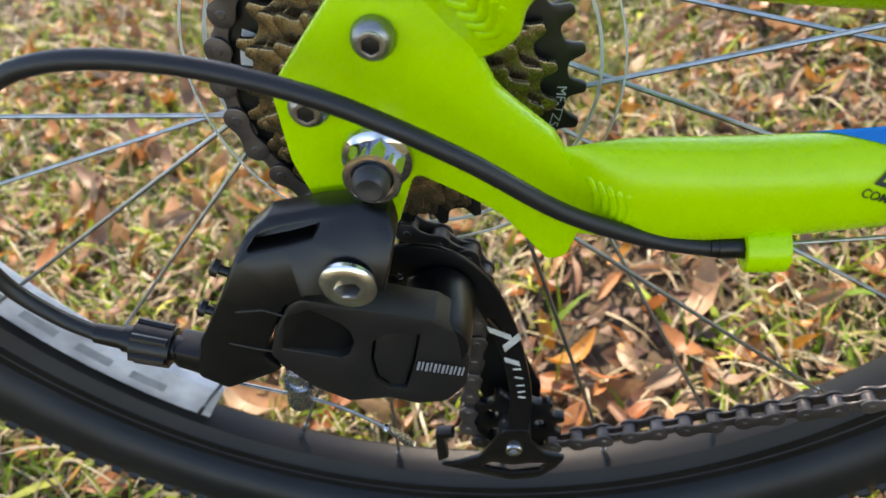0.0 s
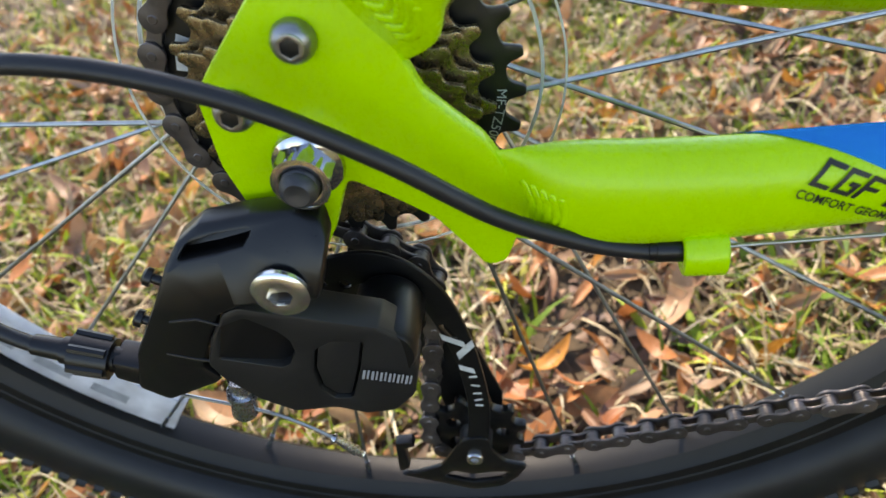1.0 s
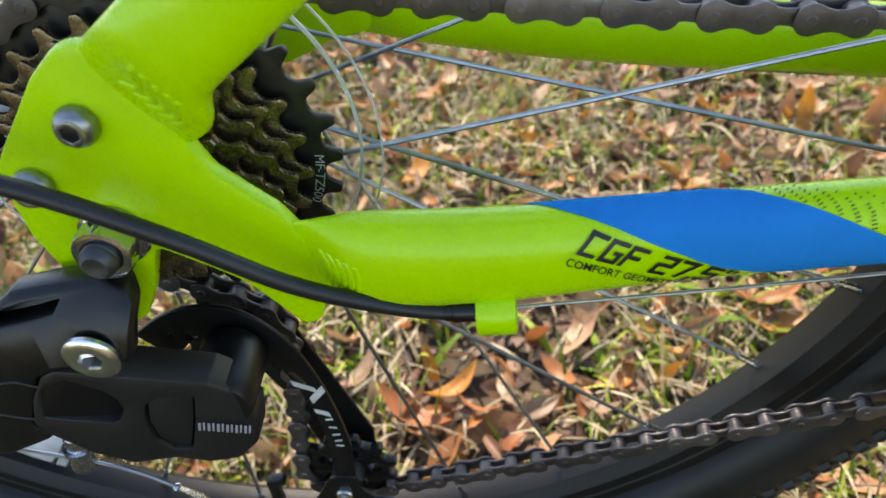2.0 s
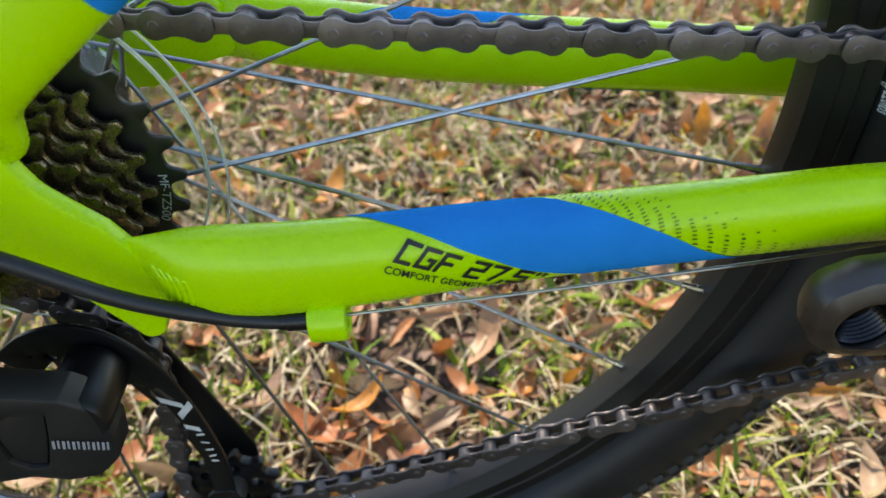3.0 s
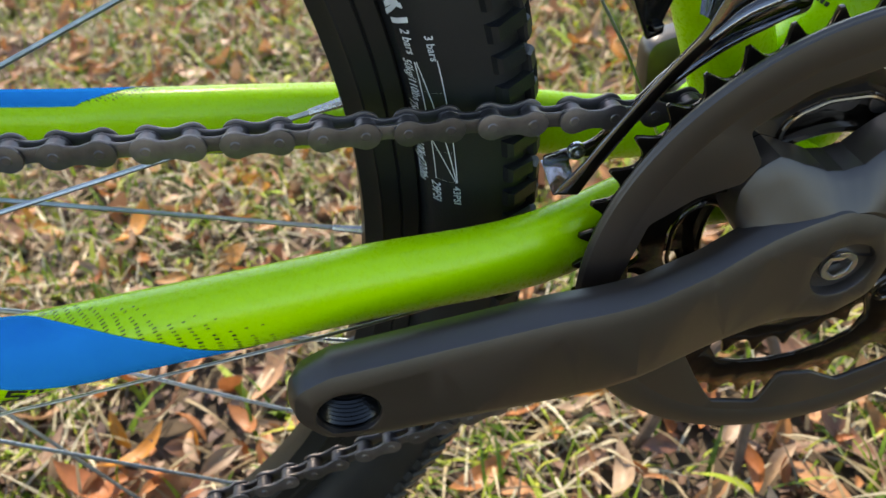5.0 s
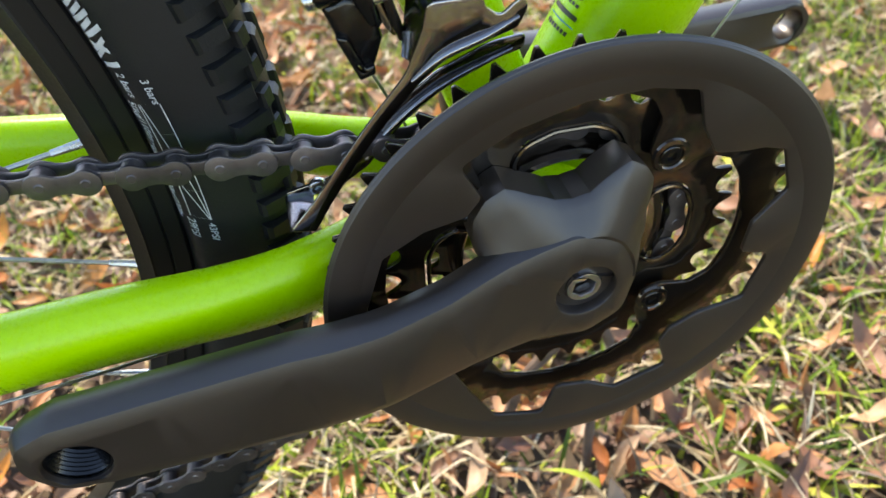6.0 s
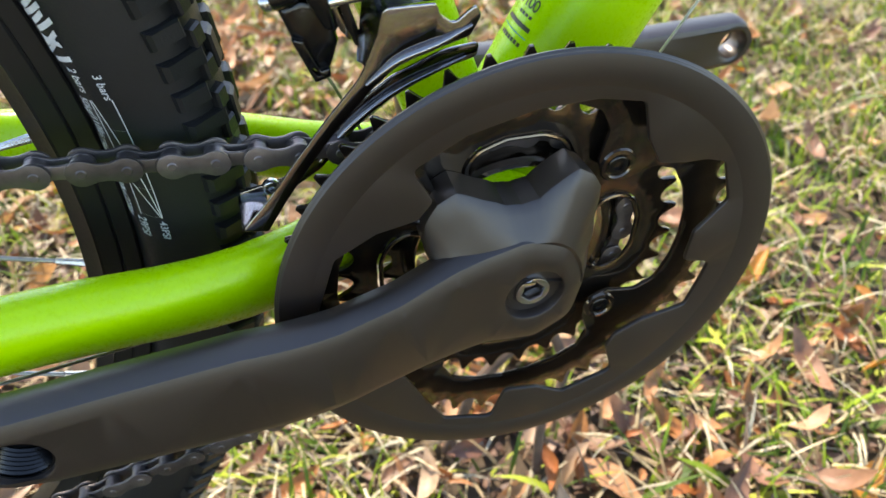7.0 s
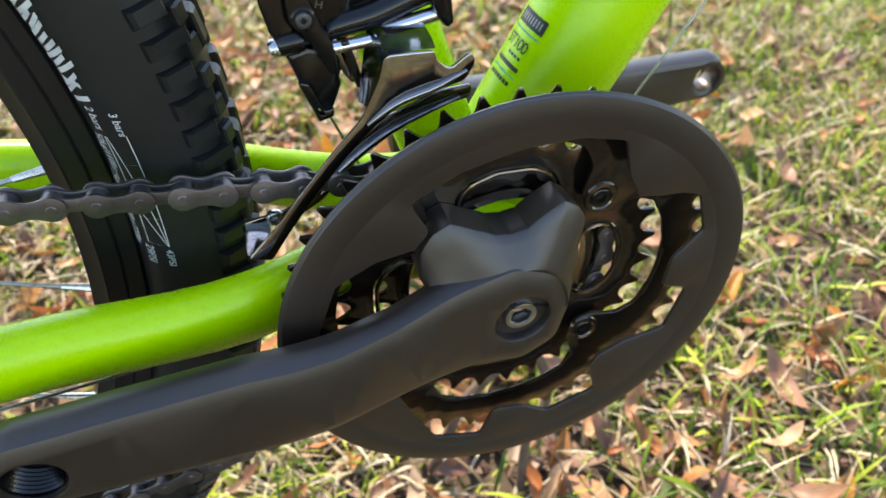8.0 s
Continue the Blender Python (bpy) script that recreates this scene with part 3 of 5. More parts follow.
STAY_FOOT, STAY_WAY, STAY_UP = Vector((0.0210, 0, 0.3913)), Vector((0.826, 0, 0.563)), Vector((-0.563, 0, 0.826))
foot_low = lerp_table([(-0.002, 0.0212), (0.003, 0.0220), (0.008, 0.0217), (0.012, 0.0205), (0.0150, 0.0182), (0.0180, 0.0152), (0.022, 0.0140), (0.03, 0.0136), (0.4, 0.0130)])
foot_front = lerp_table([(-0.002, -0.0728), (0.000, -0.0745), (0.004, -0.0768), (0.009, -0.0805), (0.014, -0.0838), (0.020, -0.0862), (0.03, -0.0868), (0.4, -0.052)])
foot_back = lerp_table([(-0.002, -0.0680), (0.004, -0.0675), (0.014, -0.0690), (0.03, -0.0705), (0.4, -0.036)])


def foot_point(s, phi, side=1, lift=0.0):
    """Skin of the seat stay: s along it from the plate, phi 0 faces outwards, 90 degrees up."""
    c, n = math.cos(phi), math.sin(phi)
    front, back = smooth_of(foot_front, s, 0.002), smooth_of(foot_back, s, 0.002)
    y = (front + back) / 2 - (back - front + 2 * lift) / 2 * math.copysign(abs(c) ** 0.80, c)
    wide = (0.0140 if n > 0 else smooth_of(foot_low, s, 0.0015)) + lift
    bend = 0.55 * max(0.0, s - 0.06) ** 2
    p = STAY_FOOT + STAY_WAY * s + STAY_UP * (wide * math.copysign(abs(n) ** 0.90, n) + bend)
    return Vector((p.x, side * y, p.z))


def seat_stay(side):
    ss = [-0.002 + 0.0014 * k for k in range(24)] + [0.036 + 0.012 * k for k in range(30)]
    st = part("seat_stay", rings_mesh([[foot_point(s, 2 * math.pi * k / 36, side) for k in range(36)] for s in ss]), LIME, frame_thing, angle=60)
    # blue band with a slanting lower end
    band = lambda u, v: foot_point(0.0620 + 0.0010 * math.sin(v) + 0.055 * u, v, side, 0.0003)
    part("blue_band", patch(band, [k / 8 for k in range(9)], [radians(a) for a in range(-150, 151, 10)]), BLUE, st, "blue painted band")
    return st


seat_stay(1)
seat_stay(-1)


def weld_bead(pts, r=0.0016, parent=None):
    """A stacked row of weld ripples."""
    P = spline(pts, 7)
    bms = []
    for i, p in enumerate(P):
        b = bmesh.new()
        bmesh.ops.create_uvsphere(b, u_segments=10, v_segments=6, radius=r)
        moved(b, Matrix.Translation(p))
        bms.append(b)
    return part("weld_bead", join(*bms), LIME, parent)


for k in range(5):
    # crescent ripples at the foot of the chain stay, one behind the other
    x = 0.0610 + 0.0022 * k
    weld_bead([stay_point(x + 0.0042 * math.cos(radians(a) * 2.4) - 0.003, radians(a), -0.0011) for a in range(-30 + 3 * k, 26 - 3 * k, 2)], 0.0015, near_stay)
for k in range(5):
    # ripples along the weld of the seat stay, crescents that open towards the plate
    c = 0.16 - 0.19 * k
    weld_bead([foot_point(0.0045 + 0.0105 * j / 12, c - 0.24 * math.sin(math.pi * (0.15 + 0.85 * j / 12)), 1, -0.0014) for j in range(13)], 0.0018, near_drop)

# cable stop under the near stay
stop = slab(circle(-0.078, 0.3105, 0.0075, 28), 0.0, 0.0125, 0.0012, [circle(-0.078, 0.3105, 0.0036, 20)])
moved(stop, Matrix(((0, 1, 0, 0.1040), (1, 0, 0, 0), (0, 0, 1, 0), (0, 0, 0, 1))))
part("cable_stop", stop, LIME, frame_thing)

# bottom bracket shell and main tubes
part("bottom_bracket_shell", lathe([(0.0165, -0.036), (0.0215, -0.0355), (0.0215, 0.0355), (0.0165, 0.036)], CRANK, 40, True), LIME, frame_thing)
down = spline([(0.443, 0, 0.304), (0.4670, 0, 0.345), (0.4955, 0, 0.395), (0.5250, 0, 0.4450), (0.62, 0, 0.585), (0.80, 0, 0.78)], 8)
down_tube = part("down_tube", tube(down, 0.0235, 36), LIME, frame_thing)
seat = [CRANK, CRANK + Vector((-0.32, 0, 1)).normalized() * 0.20, CRANK + Vector((-0.32, 0, 1)).normalized() * 0.42]
part("seat_tube", tube(seat, 0.0165, 32), LIME, frame_thing)

# fender eyelet screws on the dropout
for x, z in ((0.0058, 0.3825), (-0.0155, 0.3640)):
    head = lathe([(0.0050, PLATE_Y), (0.0058, PLATE_Y - 0.0006), (0.0060, PLATE_Y - 0.0016), (0.0056, PLATE_Y - 0.0034), (0.0048, PLATE_Y - 0.0048), (0.0038, PLATE_Y - 0.0056), (0.0030, PLATE_Y - 0.0058)], (x, 0, z), 36)
    screw = part("eyelet_screw", head, DULL_ZINC, near_drop, "dull zinc button-head socket screw")
    part("socket", slab(circle(x, z, 0.0038, 30), PLATE_Y - 0.0062, PLATE_Y - 0.0040, 0.0003, [circle(x, z, 0.0026, 6, 0.4)]), DULL_ZINC, near_drop)
    # black disc stands in for the shade down in the zinc socket
    part("shaded_socket_floor", slab(circle(x, z, 0.0027, 12), PLATE_Y - 0.00586, PLATE_Y - 0.0040, 0.0001), COG_BLACK, near_drop)

# ---- rear wheel ----
wheel = assembly("rear_wheel", AXLE, "rear wheel with black rim, knobbly tyre and steel spokes")
half_rim = [(0.2840, 0.0030), (0.2848, 0.0080), (0.2905, 0.0122), (0.2915, 0.0134), (0.2923, 0.0129), (0.2985, 0.0133), (0.2992, 0.0126), (0.3000, 0.0134), (0.3056, 0.0138), (0.3064, 0.0130), (0.3062, 0.0110), (0.2980, 0.0095)]
rim = part("rim", lathe([(r, -y) for r, y in half_rim] + half_rim[::-1], AXLE, 160, True), RIM_BLACK, wheel, "satin black rim with ridged flanks", angle=25)
TYRE_MID, TYRE_H, TYRE_W = 0.3280, 0.0225, 0.0258


def tyre_section(a, grow=0.0):
    """Squarish tyre section: radius and y at the angle a from the tread's middle."""
    c, s = math.cos(a), math.sin(a)
    return TYRE_MID + (TYRE_H + grow) * math.copysign(abs(c) ** 0.72, c), (TYRE_W + grow) * math.copysign(abs(s) ** 0.72, s)


tyre_profile = [tyre_section(radians(-158 + 316 * k / 36)) for k in range(37)]
tyre_profile = [(0.2960, -0.0090)] + [(0.3064, -0.0122)] + tyre_profile + [(0.3064, 0.0122), (0.2960, 0.0090)]
tyre = part("tyre", lathe(tyre_profile, AXLE, 160, True), RUBBER, wheel)


def tread():
    """Knobs in rows round the tyre."""
    verts, faces = [], []
    def knob(a, lat, da, dl, h):
        k = len(verts)
        for hh, s in ((-0.001, 1.15), (h * 0.7, 1.0), (h, 0.80)):
            for su, sv in ((-1, -1), (1, -1), (1, 1), (-1, 1)):
                b, l = a + su * da * s, lat + sv * dl * s
                rad, y = tyre_section(l, hh)
                verts.append((rad * math.cos(b), y, 0.345 + rad * math.sin(b)))
        for o in (0, 4):
            faces.extend([(k + o + i, k + o + (i + 1) % 4, k + o + 4 + (i + 1) % 4, k + o + 4 + i) for i in range(4)])
        faces.append((k + 8, k + 9, k + 10, k + 11))
    n = 196
    for i in range(n):
        a, st = 2 * math.pi * i / n, math.pi / n
        for sgn in (-1, 1):
            knob(a, sgn * radians(60 if i % 2 else 54), st * 0.56, radians(15 if i % 2 else 21), 0.0032)
            knob(a + st, sgn * radians(32), st * 0.60, radians(8), 0.0030)
            if i % 2:
                knob(a + st * 1.4, sgn * radians(11), st * 1.10, radians(7), 0.0030)
    me = bpy.data.meshes.new("tread")
    me.from_pydata(verts, [], faces)
    return me


part("tread", tread(), RUBBER, tyre, "rows of moulded rubber knobs")

# hub and axle
hub = part("hub", lathe([(0.005, -0.055), (0.017, -0.055), (0.017, -0.024), (0.0235, -0.0225), (0.0235, -0.0195), (0.013, -0.016), (0.012, 0.026), (0.0225, 0.0305), (0.0225, 0.0335), (0.012, 0.036), (0.009, 0.062), (0.005, 0.062)], AXLE, 40, True), STEEL, wheel)
part("axle", lathe([(0.0001, -0.0885), (0.0036, -0.0890), (0.0050, -0.0878), (0.0055, -0.0862)] + [(0.0055 - 0.0004 * (k % 2), -0.0860 + 0.0006 * k) for k in range(1, 24)] + [(0.0050, 0.085), (0.0030, 0.087), (0.0001, 0.087)], AXLE, 32), AXLE_STEEL, wheel, "dark threaded steel axle")


def axle_nut(side):
    def ring(rad, y, hexa):
        out = []
        for i in range(48):
            a = 2 * math.pi * i / 48 + 0.2
            b = (a - 0.2) % (math.pi / 3) - math.pi / 6
            f = math.cos(math.pi / 6) / math.cos(b) if hexa else 1
            out.append((rad * f * math.cos(a), y * side, 0.345 + rad * f * math.sin(a)))
        return out
    y = PLATE_Y
    rings = [ring(0.0104, y, 0), ring(0.0107, y - 0.0008, 0), ring(0.0102, y - 0.0020, 0), ring(0.0092, y - 0.0026, 0), ring(0.0090, y - 0.0030, 1), ring(0.0090, y - 0.0098, 1),
             ring(0.0084, y - 0.0106, 0), ring(0.0066, y - 0.0110, 0), ring(0.0058, y - 0.0108, 0), ring(0.0056, y - 0.004, 0)]
    return part("axle_nut", rings_mesh(rings, caps=False), CHROME, wheel, "bright plated flanged hex nut")


axle_nut(1)
axle_nut(-1)

# spokes, three-cross lacing on two flanges
LACING = ((True, -68), (False, 68), (True, 68), (False, -68))   # drive side?, turn of the hub hole
for k in range(28):
    a = radians(3.1 - 360 / 28 * k)
    right, turn = LACING[k % 4]
    h = a + radians(turn)
    fy = (-0.0200 if right else 0.0320) + (0.0018 if turn > 0 else -0.0018)
    p0 = Vector((0.0215 * math.cos(h), fy, 0.345 + 0.0215 * math.sin(h)))
    p1 = Vector((0.2850 * math.cos(a), -0.0025 if right else 0.0025, 0.345 + 0.2850 * math.sin(a)))
    q = p1 + (p0 - p1).normalized() * 0.013
    sp = part("spoke", tube([p0, p0.lerp(p1, 0.5), p1], 0.00100, 8), SPOKE_STEEL, wheel)
    part("nipple", tube([q, p1.lerp(q, 0.4), p1], [0.0014, 0.0017, 0.0021], 8), STEEL, sp)


# freewheel
def gear(teeth, radius, y0, y1, inner, depth=0.0042, sharp=0.35, centre=AXLE, ports=0, slots=()):
    """Toothed sprocket: flat ring with rounded valleys."""
    out = []
    for i in range(teeth):
        for u, f in ((0.0, -1.0), (0.12, -0.96), (0.22, -0.80), (0.29, -0.42), (0.335, 0.05), (0.375, 0.45), (0.43, 0.64), (0.57, 0.64), (0.625, 0.45), (0.665, 0.05), (0.71, -0.42), (0.78, -0.80), (0.88, -0.96)):
            a = 2 * math.pi * (i + u) / teeth + 0.61 * teeth
            rad = radius + (depth * f if f < 0 else depth * f * 0.95)
            out.append(Vector((centre[0] + rad * math.cos(a), centre[2] + rad * math.sin(a))))
    hs = [circle(centre[0], centre[2], inner, 40)]
    for k in range(ports):
        a = 2 * math.pi * k / ports
        mid = (inner + radius) / 2 - 0.001
        hs.append(circle(centre[0] + mid * math.cos(a), centre[2] + mid * math.sin(a), min(0.0035, (radius - inner) * 0.22), 10))
    for a0, a1, r0, r1 in slots:
        fan = [radians(a0 + (a1 - a0) * k / 8) for k in range(9)]
        hs.append([Vector((centre[0] + r1 * math.cos(a), centre[2] + r1 * math.sin(a))) for a in fan] + [Vector((centre[0] + r0 * math.cos(a), centre[2] + r0 * math.sin(a))) for a in fan[::-1]])
    return slab(out, y0, y1, 0.0003, hs)


freewheel = part("freewheel", lathe([(0.013, -0.062), (0.021, -0.062), (0.022, -0.0605), (0.0225, -0.028), (0.013, -0.028)], AXLE, 40, True), COG, wheel, "seven-speed bronzed freewheel")
for k, T in enumerate((14, 16, 18, 20, 22, 24)):
    y = -0.0605 + 0.0047 * k
    rad = T * 0.0127 / (2 * math.pi) * 1.03
    part("sprocket", gear(T, rad, y - 0.0010, y + 0.0010, max(0.0205, rad - 0.0135), 0.0036), COG, freewheel)
big_y = -0.0315
part("sprocket", gear(28, 0.0590, big_y - 0.0011, big_y + 0.0011, 0.036, 0.0038), COG_BLACK, freewheel, "largest sprocket in black steel")


def on_cog(radius, start, sense=1):
    def place(u, v):
        a = start - sense * u / radius
        rr = radius + sense * v
        return Vector((rr * math.cos(a), big_y - 0.0014, 0.345 + rr * math.sin(a)))
    return place


letters("MF-TZ500", 0.0046, on_cog(0.0520, radians(-4)), mat=WHITE, parent=freewheel, divide=0.004)
part("print_bar", patch(lambda u, v: on_cog(0.0475, radians(168))(u, v), [0, 0.004, 0.008, 0.012], [0, 0.0045]), WHITE, freewheel)

# clear plastic spoke guard disc behind the cogs
CLEAR = bpy.data.materials.new("clear_plastic")
CLEAR.use_nodes = True
ct = CLEAR.node_tree
gl, tp, mx = ct.nodes.new("ShaderNodeBsdfGlossy"), ct.nodes.new("ShaderNodeBsdfTransparent"), ct.nodes.new("ShaderNodeMixShader")
gl.inputs["Roughness"].default_value = 0.12
tp.inputs["Color"].default_value = (0.95, 0.96, 0.95, 1)
mx.inputs[0].default_value = 0.07
ct.links.new(tp.outputs[0], mx.inputs[1]), ct.links.new(gl.outputs[0], mx.inputs[2])
ct.links.new(mx.outputs[0], ct.nodes["Material Output"].inputs[0])
EDGE = material("clear_plastic_edge", (0.80, 0.82, 0.78), 0.2, 0, 0.1, 60, 700, 0.0, coat=0.4, through=0.5)
disc = part("spoke_protector", lathe([(0.024, -0.0250), (0.066, -0.0240), (0.0735, -0.0268), (0.0735, -0.0262), (0.066, -0.0234), (0.024, -0.0244)], AXLE, 96, True), CLEAR, wheel, "clear plastic spoke protector disc")
disc.visible_shadow = False
for rad, y, w in ((0.0665, -0.0243, 0.00055), (0.0740, -0.0266, 0.00035)):
    part("disc_rim", lathe([(rad - w, y - w), (rad + w, y - w), (rad + w, y + w), (rad - w, y + w)], AXLE, 96, True), EDGE, disc)

# ---- crankset ----
crankset = assembly("crankset", CRANK, "black triple crankset with resin arm and round chain guard")


def polar(table, step=2.0):
    """Outline round the crank from (degrees, radius) corners."""
    return [Vector((CRANK.x + r * math.cos(radians(a)), CRANK.z + r * math.sin(radians(a)))) for a, r in table]


GUARD_R, GUARD_Y = 0.0948, -0.0690
GUARD_AT = CRANK + Vector((0.0022, 0, -0.0004))
guard_inner = rounded([(*p, 0.003) for p in polar([(186, 0.078), (172, 0.078), (155, 0.0765), (144, 0.068), (134, 0.0590), (126, 0.0605), (124, 0.0750), (109, 0.0755), (92, 0.0765), (77, 0.0785), (65, 0.0800),
                                                     (57, 0.0690), (47, 0.0640), (40, 0.0700), (36, 0.0760), (31, 0.0815), (17, 0.0795), (9, 0.0660), (-4, 0.0640), (-6, 0.0765), (-24, 0.0770), (-34, 0.0620), (-45, 0.0570),
                                                     (-52, 0.0600), (-57, 0.0765), (-75, 0.0745), (-84, 0.0640), (-97, 0.0610), (-100, 0.0785), (-116, 0.0785), (-128, 0.0690), (-142, 0.0620), (-158, 0.0640)])], 0.003, 3)
outer = circle(GUARD_AT.x, GUARD_AT.z, GUARD_R, 120)
guard_bm = slab(outer, GUARD_Y + 0.0010, GUARD_Y + 0.0032, 0.0008, [guard_inner])
guard = part("chain_guard", guard_bm, CRANK_BLACK, crankset, "satin black resin chain guard")
part("guard_rim", lathe([(0.0828, GUARD_Y + 0.0011), (0.0850, GUARD_Y + 0.0004), (0.0905, GUARD_Y + 0.0000), (0.0938, GUARD_Y + 0.0006), (0.0952, GUARD_Y + 0.0020), (0.0948, GUARD_Y + 0.0032), (0.0830, GUARD_Y + 0.0034)], GUARD_AT, 120, True), CRANK_BLACK, guard)
OUT_Y, MID_Y, INN_Y = -0.0530, -0.0465, -0.0395
PITCH = 0.01305


def toothed(teeth, radius, depth):
    """Outline of a chain ring: pointed teeth, round valleys."""
    out = []
    for i in range(teeth):
        for u, f in ((0.0, -1.0), (0.13, -0.90), (0.24, -0.58), (0.32, -0.10), (0.38, 0.40), (0.45, 0.92), (0.55, 0.92), (0.62, 0.40), (0.68, -0.10), (0.76, -0.58), (0.87, -0.90)):
            a = 2 * math.pi * (i + u) / teeth
            out.append(Vector((CRANK.x + (radius + depth * f) * math.cos(a), CRANK.z + (radius + depth * f) * math.sin(a))))
    return out


# outer ring: broad annulus with four tongues that reach in to the bolts
tongues = []
for k in range(4):
    c = 47 + 90 * k
    tongues += [(c - 40, 0.0695), (c - 30, 0.0692), (c - 20, 0.0680), (c - 13, 0.0620), (c - 9, 0.0500), (c, 0.0455), (c + 9, 0.0500), (c + 13, 0.0620), (c + 20, 0.0680), (c + 30, 0.0692), (c + 40, 0.0695)]
big_ring = part("chainring", slab(toothed(42, 0.0866, 0.0036), OUT_Y - 0.0011, OUT_Y + 0.0011, 0.0006, [rounded([(*p, 0.005) for p in polar(tongues)], 0.005, 4)]), RING_BLACK, crankset, "glossy black outer chainring")
# middle ring: pressed plate with four windows
windows = []
for k in range(4):
    c = 90 * k
    w = [(28, 0.0390), (26, 0.0480), (18, 0.0535), (5, 0.0550), (-10, 0.0550), (-20, 0.0530), (-28, 0.0470), (-29, 0.0400), (-15, 0.0275), (0, 0.0260), (15, 0.0285)]
    windows.append(rounded([(*p, 0.012) for p in polar([(c + a, r if k == 1 else r * 0.98) for a, r in w])], 0.004, 4)[::-1])
part("chainring", slab(toothed(32, 0.0664, 0.0036), MID_Y - 0.0012, MID_Y + 0.0012, 0.0006, windows), RING_BLACK, crankset, "glossy black pressed middle chainring")
for k in range(4):
    # rolled rim round each window and a raised bead along each arm
    rim_line = [Vector((p.x, MID_Y - 0.0012, p.y)) for p in inset(windows[k], 0.0014)]
    part("window_rim", tube(rim_line + rim_line[:1], 0.0009, 8), RING_BLACK, crankset)
part("chainring", gear(24, 0.0497, INN_Y - 0.0011, INN_Y + 0.0011, 0.0395, 0.0034, centre=CRANK), RING_BLACK, crankset, "smallest chainring")
part("ring_carrier", lathe([(0.0385, INN_Y - 0.0060), (0.0395, INN_Y - 0.0068), (0.0412, INN_Y - 0.0066), (0.0425, INN_Y - 0.0050), (0.0425, INN_Y - 0.0012), (0.0385, INN_Y - 0.0012)], CRANK, 72, True), RING_BLACK, crankset)
part("crank_hub", lathe([(0.0090, -0.0660), (0.0225, -0.0660), (0.0260, -0.0600), (0.0265, -0.0480), (0.0240, -0.0440), (0.0090, -0.0440)], CRANK, 48, True), CRANK_BLACK, crankset)
for k in range(4):
    a = radians(47 + 90 * k)
    at = (CRANK.x + 0.0525 * math.cos(a), CRANK.z + 0.0525 * math.sin(a))
    part("bolt_seat", lathe([(0.0046, OUT_Y - 0.0010), (0.0046, OUT_Y - 0.0017), (0.0052, OUT_Y - 0.0022), (0.0066, OUT_Y - 0.0019), (0.0072, OUT_Y - 0.0010)], (at[0], 0, at[1]), 28, True), RING_BLACK, big_ring)
    part("ring_bolt", bolt((at[0], OUT_Y - 0.0009, at[1]), 0.0041, 0.0011, 0.5), GLOSS_BLACK, big_ring, "small dark chainring bolt")
part("bearing_cup", lathe([(0.010, -0.041), (0.0185, -0.041), (0.0195, -0.040), (0.0195, -0.034), (0.010, -0.034)], CRANK, 40, True), STEEL, crankset)


arm_y = lerp_table([(0.25, -0.0995), (0.27, -0.0990), (0.36, -0.0920), (0.385, -0.0840), (0.41, -0.0765), (0.43, -0.0730), (0.47, -0.0715)])


def arm_shear(x, z):
    """The arm leans outwards from the spindle to the pedal eye."""
    return smooth_of(arm_y, x, 0.012)


arm_out = [(0.2535, 0.3100, 0.014), (0.2560, 0.3235, 0.010), (0.2690, 0.3285, 0.012), (0.3000, 0.3285, 0.03), (0.3400, 0.3280, 0.03), (0.3700, 0.3242, 0.03), (0.3920, 0.3236, 0.03), (0.4130, 0.3280, 0.03), (0.4400, 0.3315, 0.014), (0.4580, 0.3240, 0.012), (0.4655, 0.3050, 0.012),
           (0.4610, 0.2850, 0.012), (0.4450, 0.2765, 0.012), (0.4250, 0.2815, 0.02), (0.4000, 0.2830, 0.020), (0.3650, 0.2845, 0.020), (0.3100, 0.2895, 0.02), (0.2770, 0.2930, 0.012), (0.2610, 0.2970, 0.010)]
EYE_AT = (0.2718, 0.3100)


def bent_arm():
    """The arm is cut flat, sliced across and then leant outwards slice by slice."""
    bm = slab(rounded(arm_out, 0.01, 6), 0.0, 0.0165, 0.0068, [circle(*EYE_AT, 0.0098, 36), circle(CRANK.x, CRANK.z, 0.0116, 40)], None, 0.0008)
    for k in range(31):
        bmesh.ops.bisect_plane(bm, geom=bm.verts[:] + bm.edges[:] + bm.faces[:], plane_co=(0.2545 + 0.0069 * k, 0, 0), plane_no=(1, 0, 0), dist=1e-6)
    for v in bm.verts:
        v.co.y += arm_shear(v.co.x, v.co.z)
    return bm


arm = part("crank_arm", bent_arm(), CRANK_BLACK, crankset, "satin black resin crank arm, empty pedal eye", angle=34)


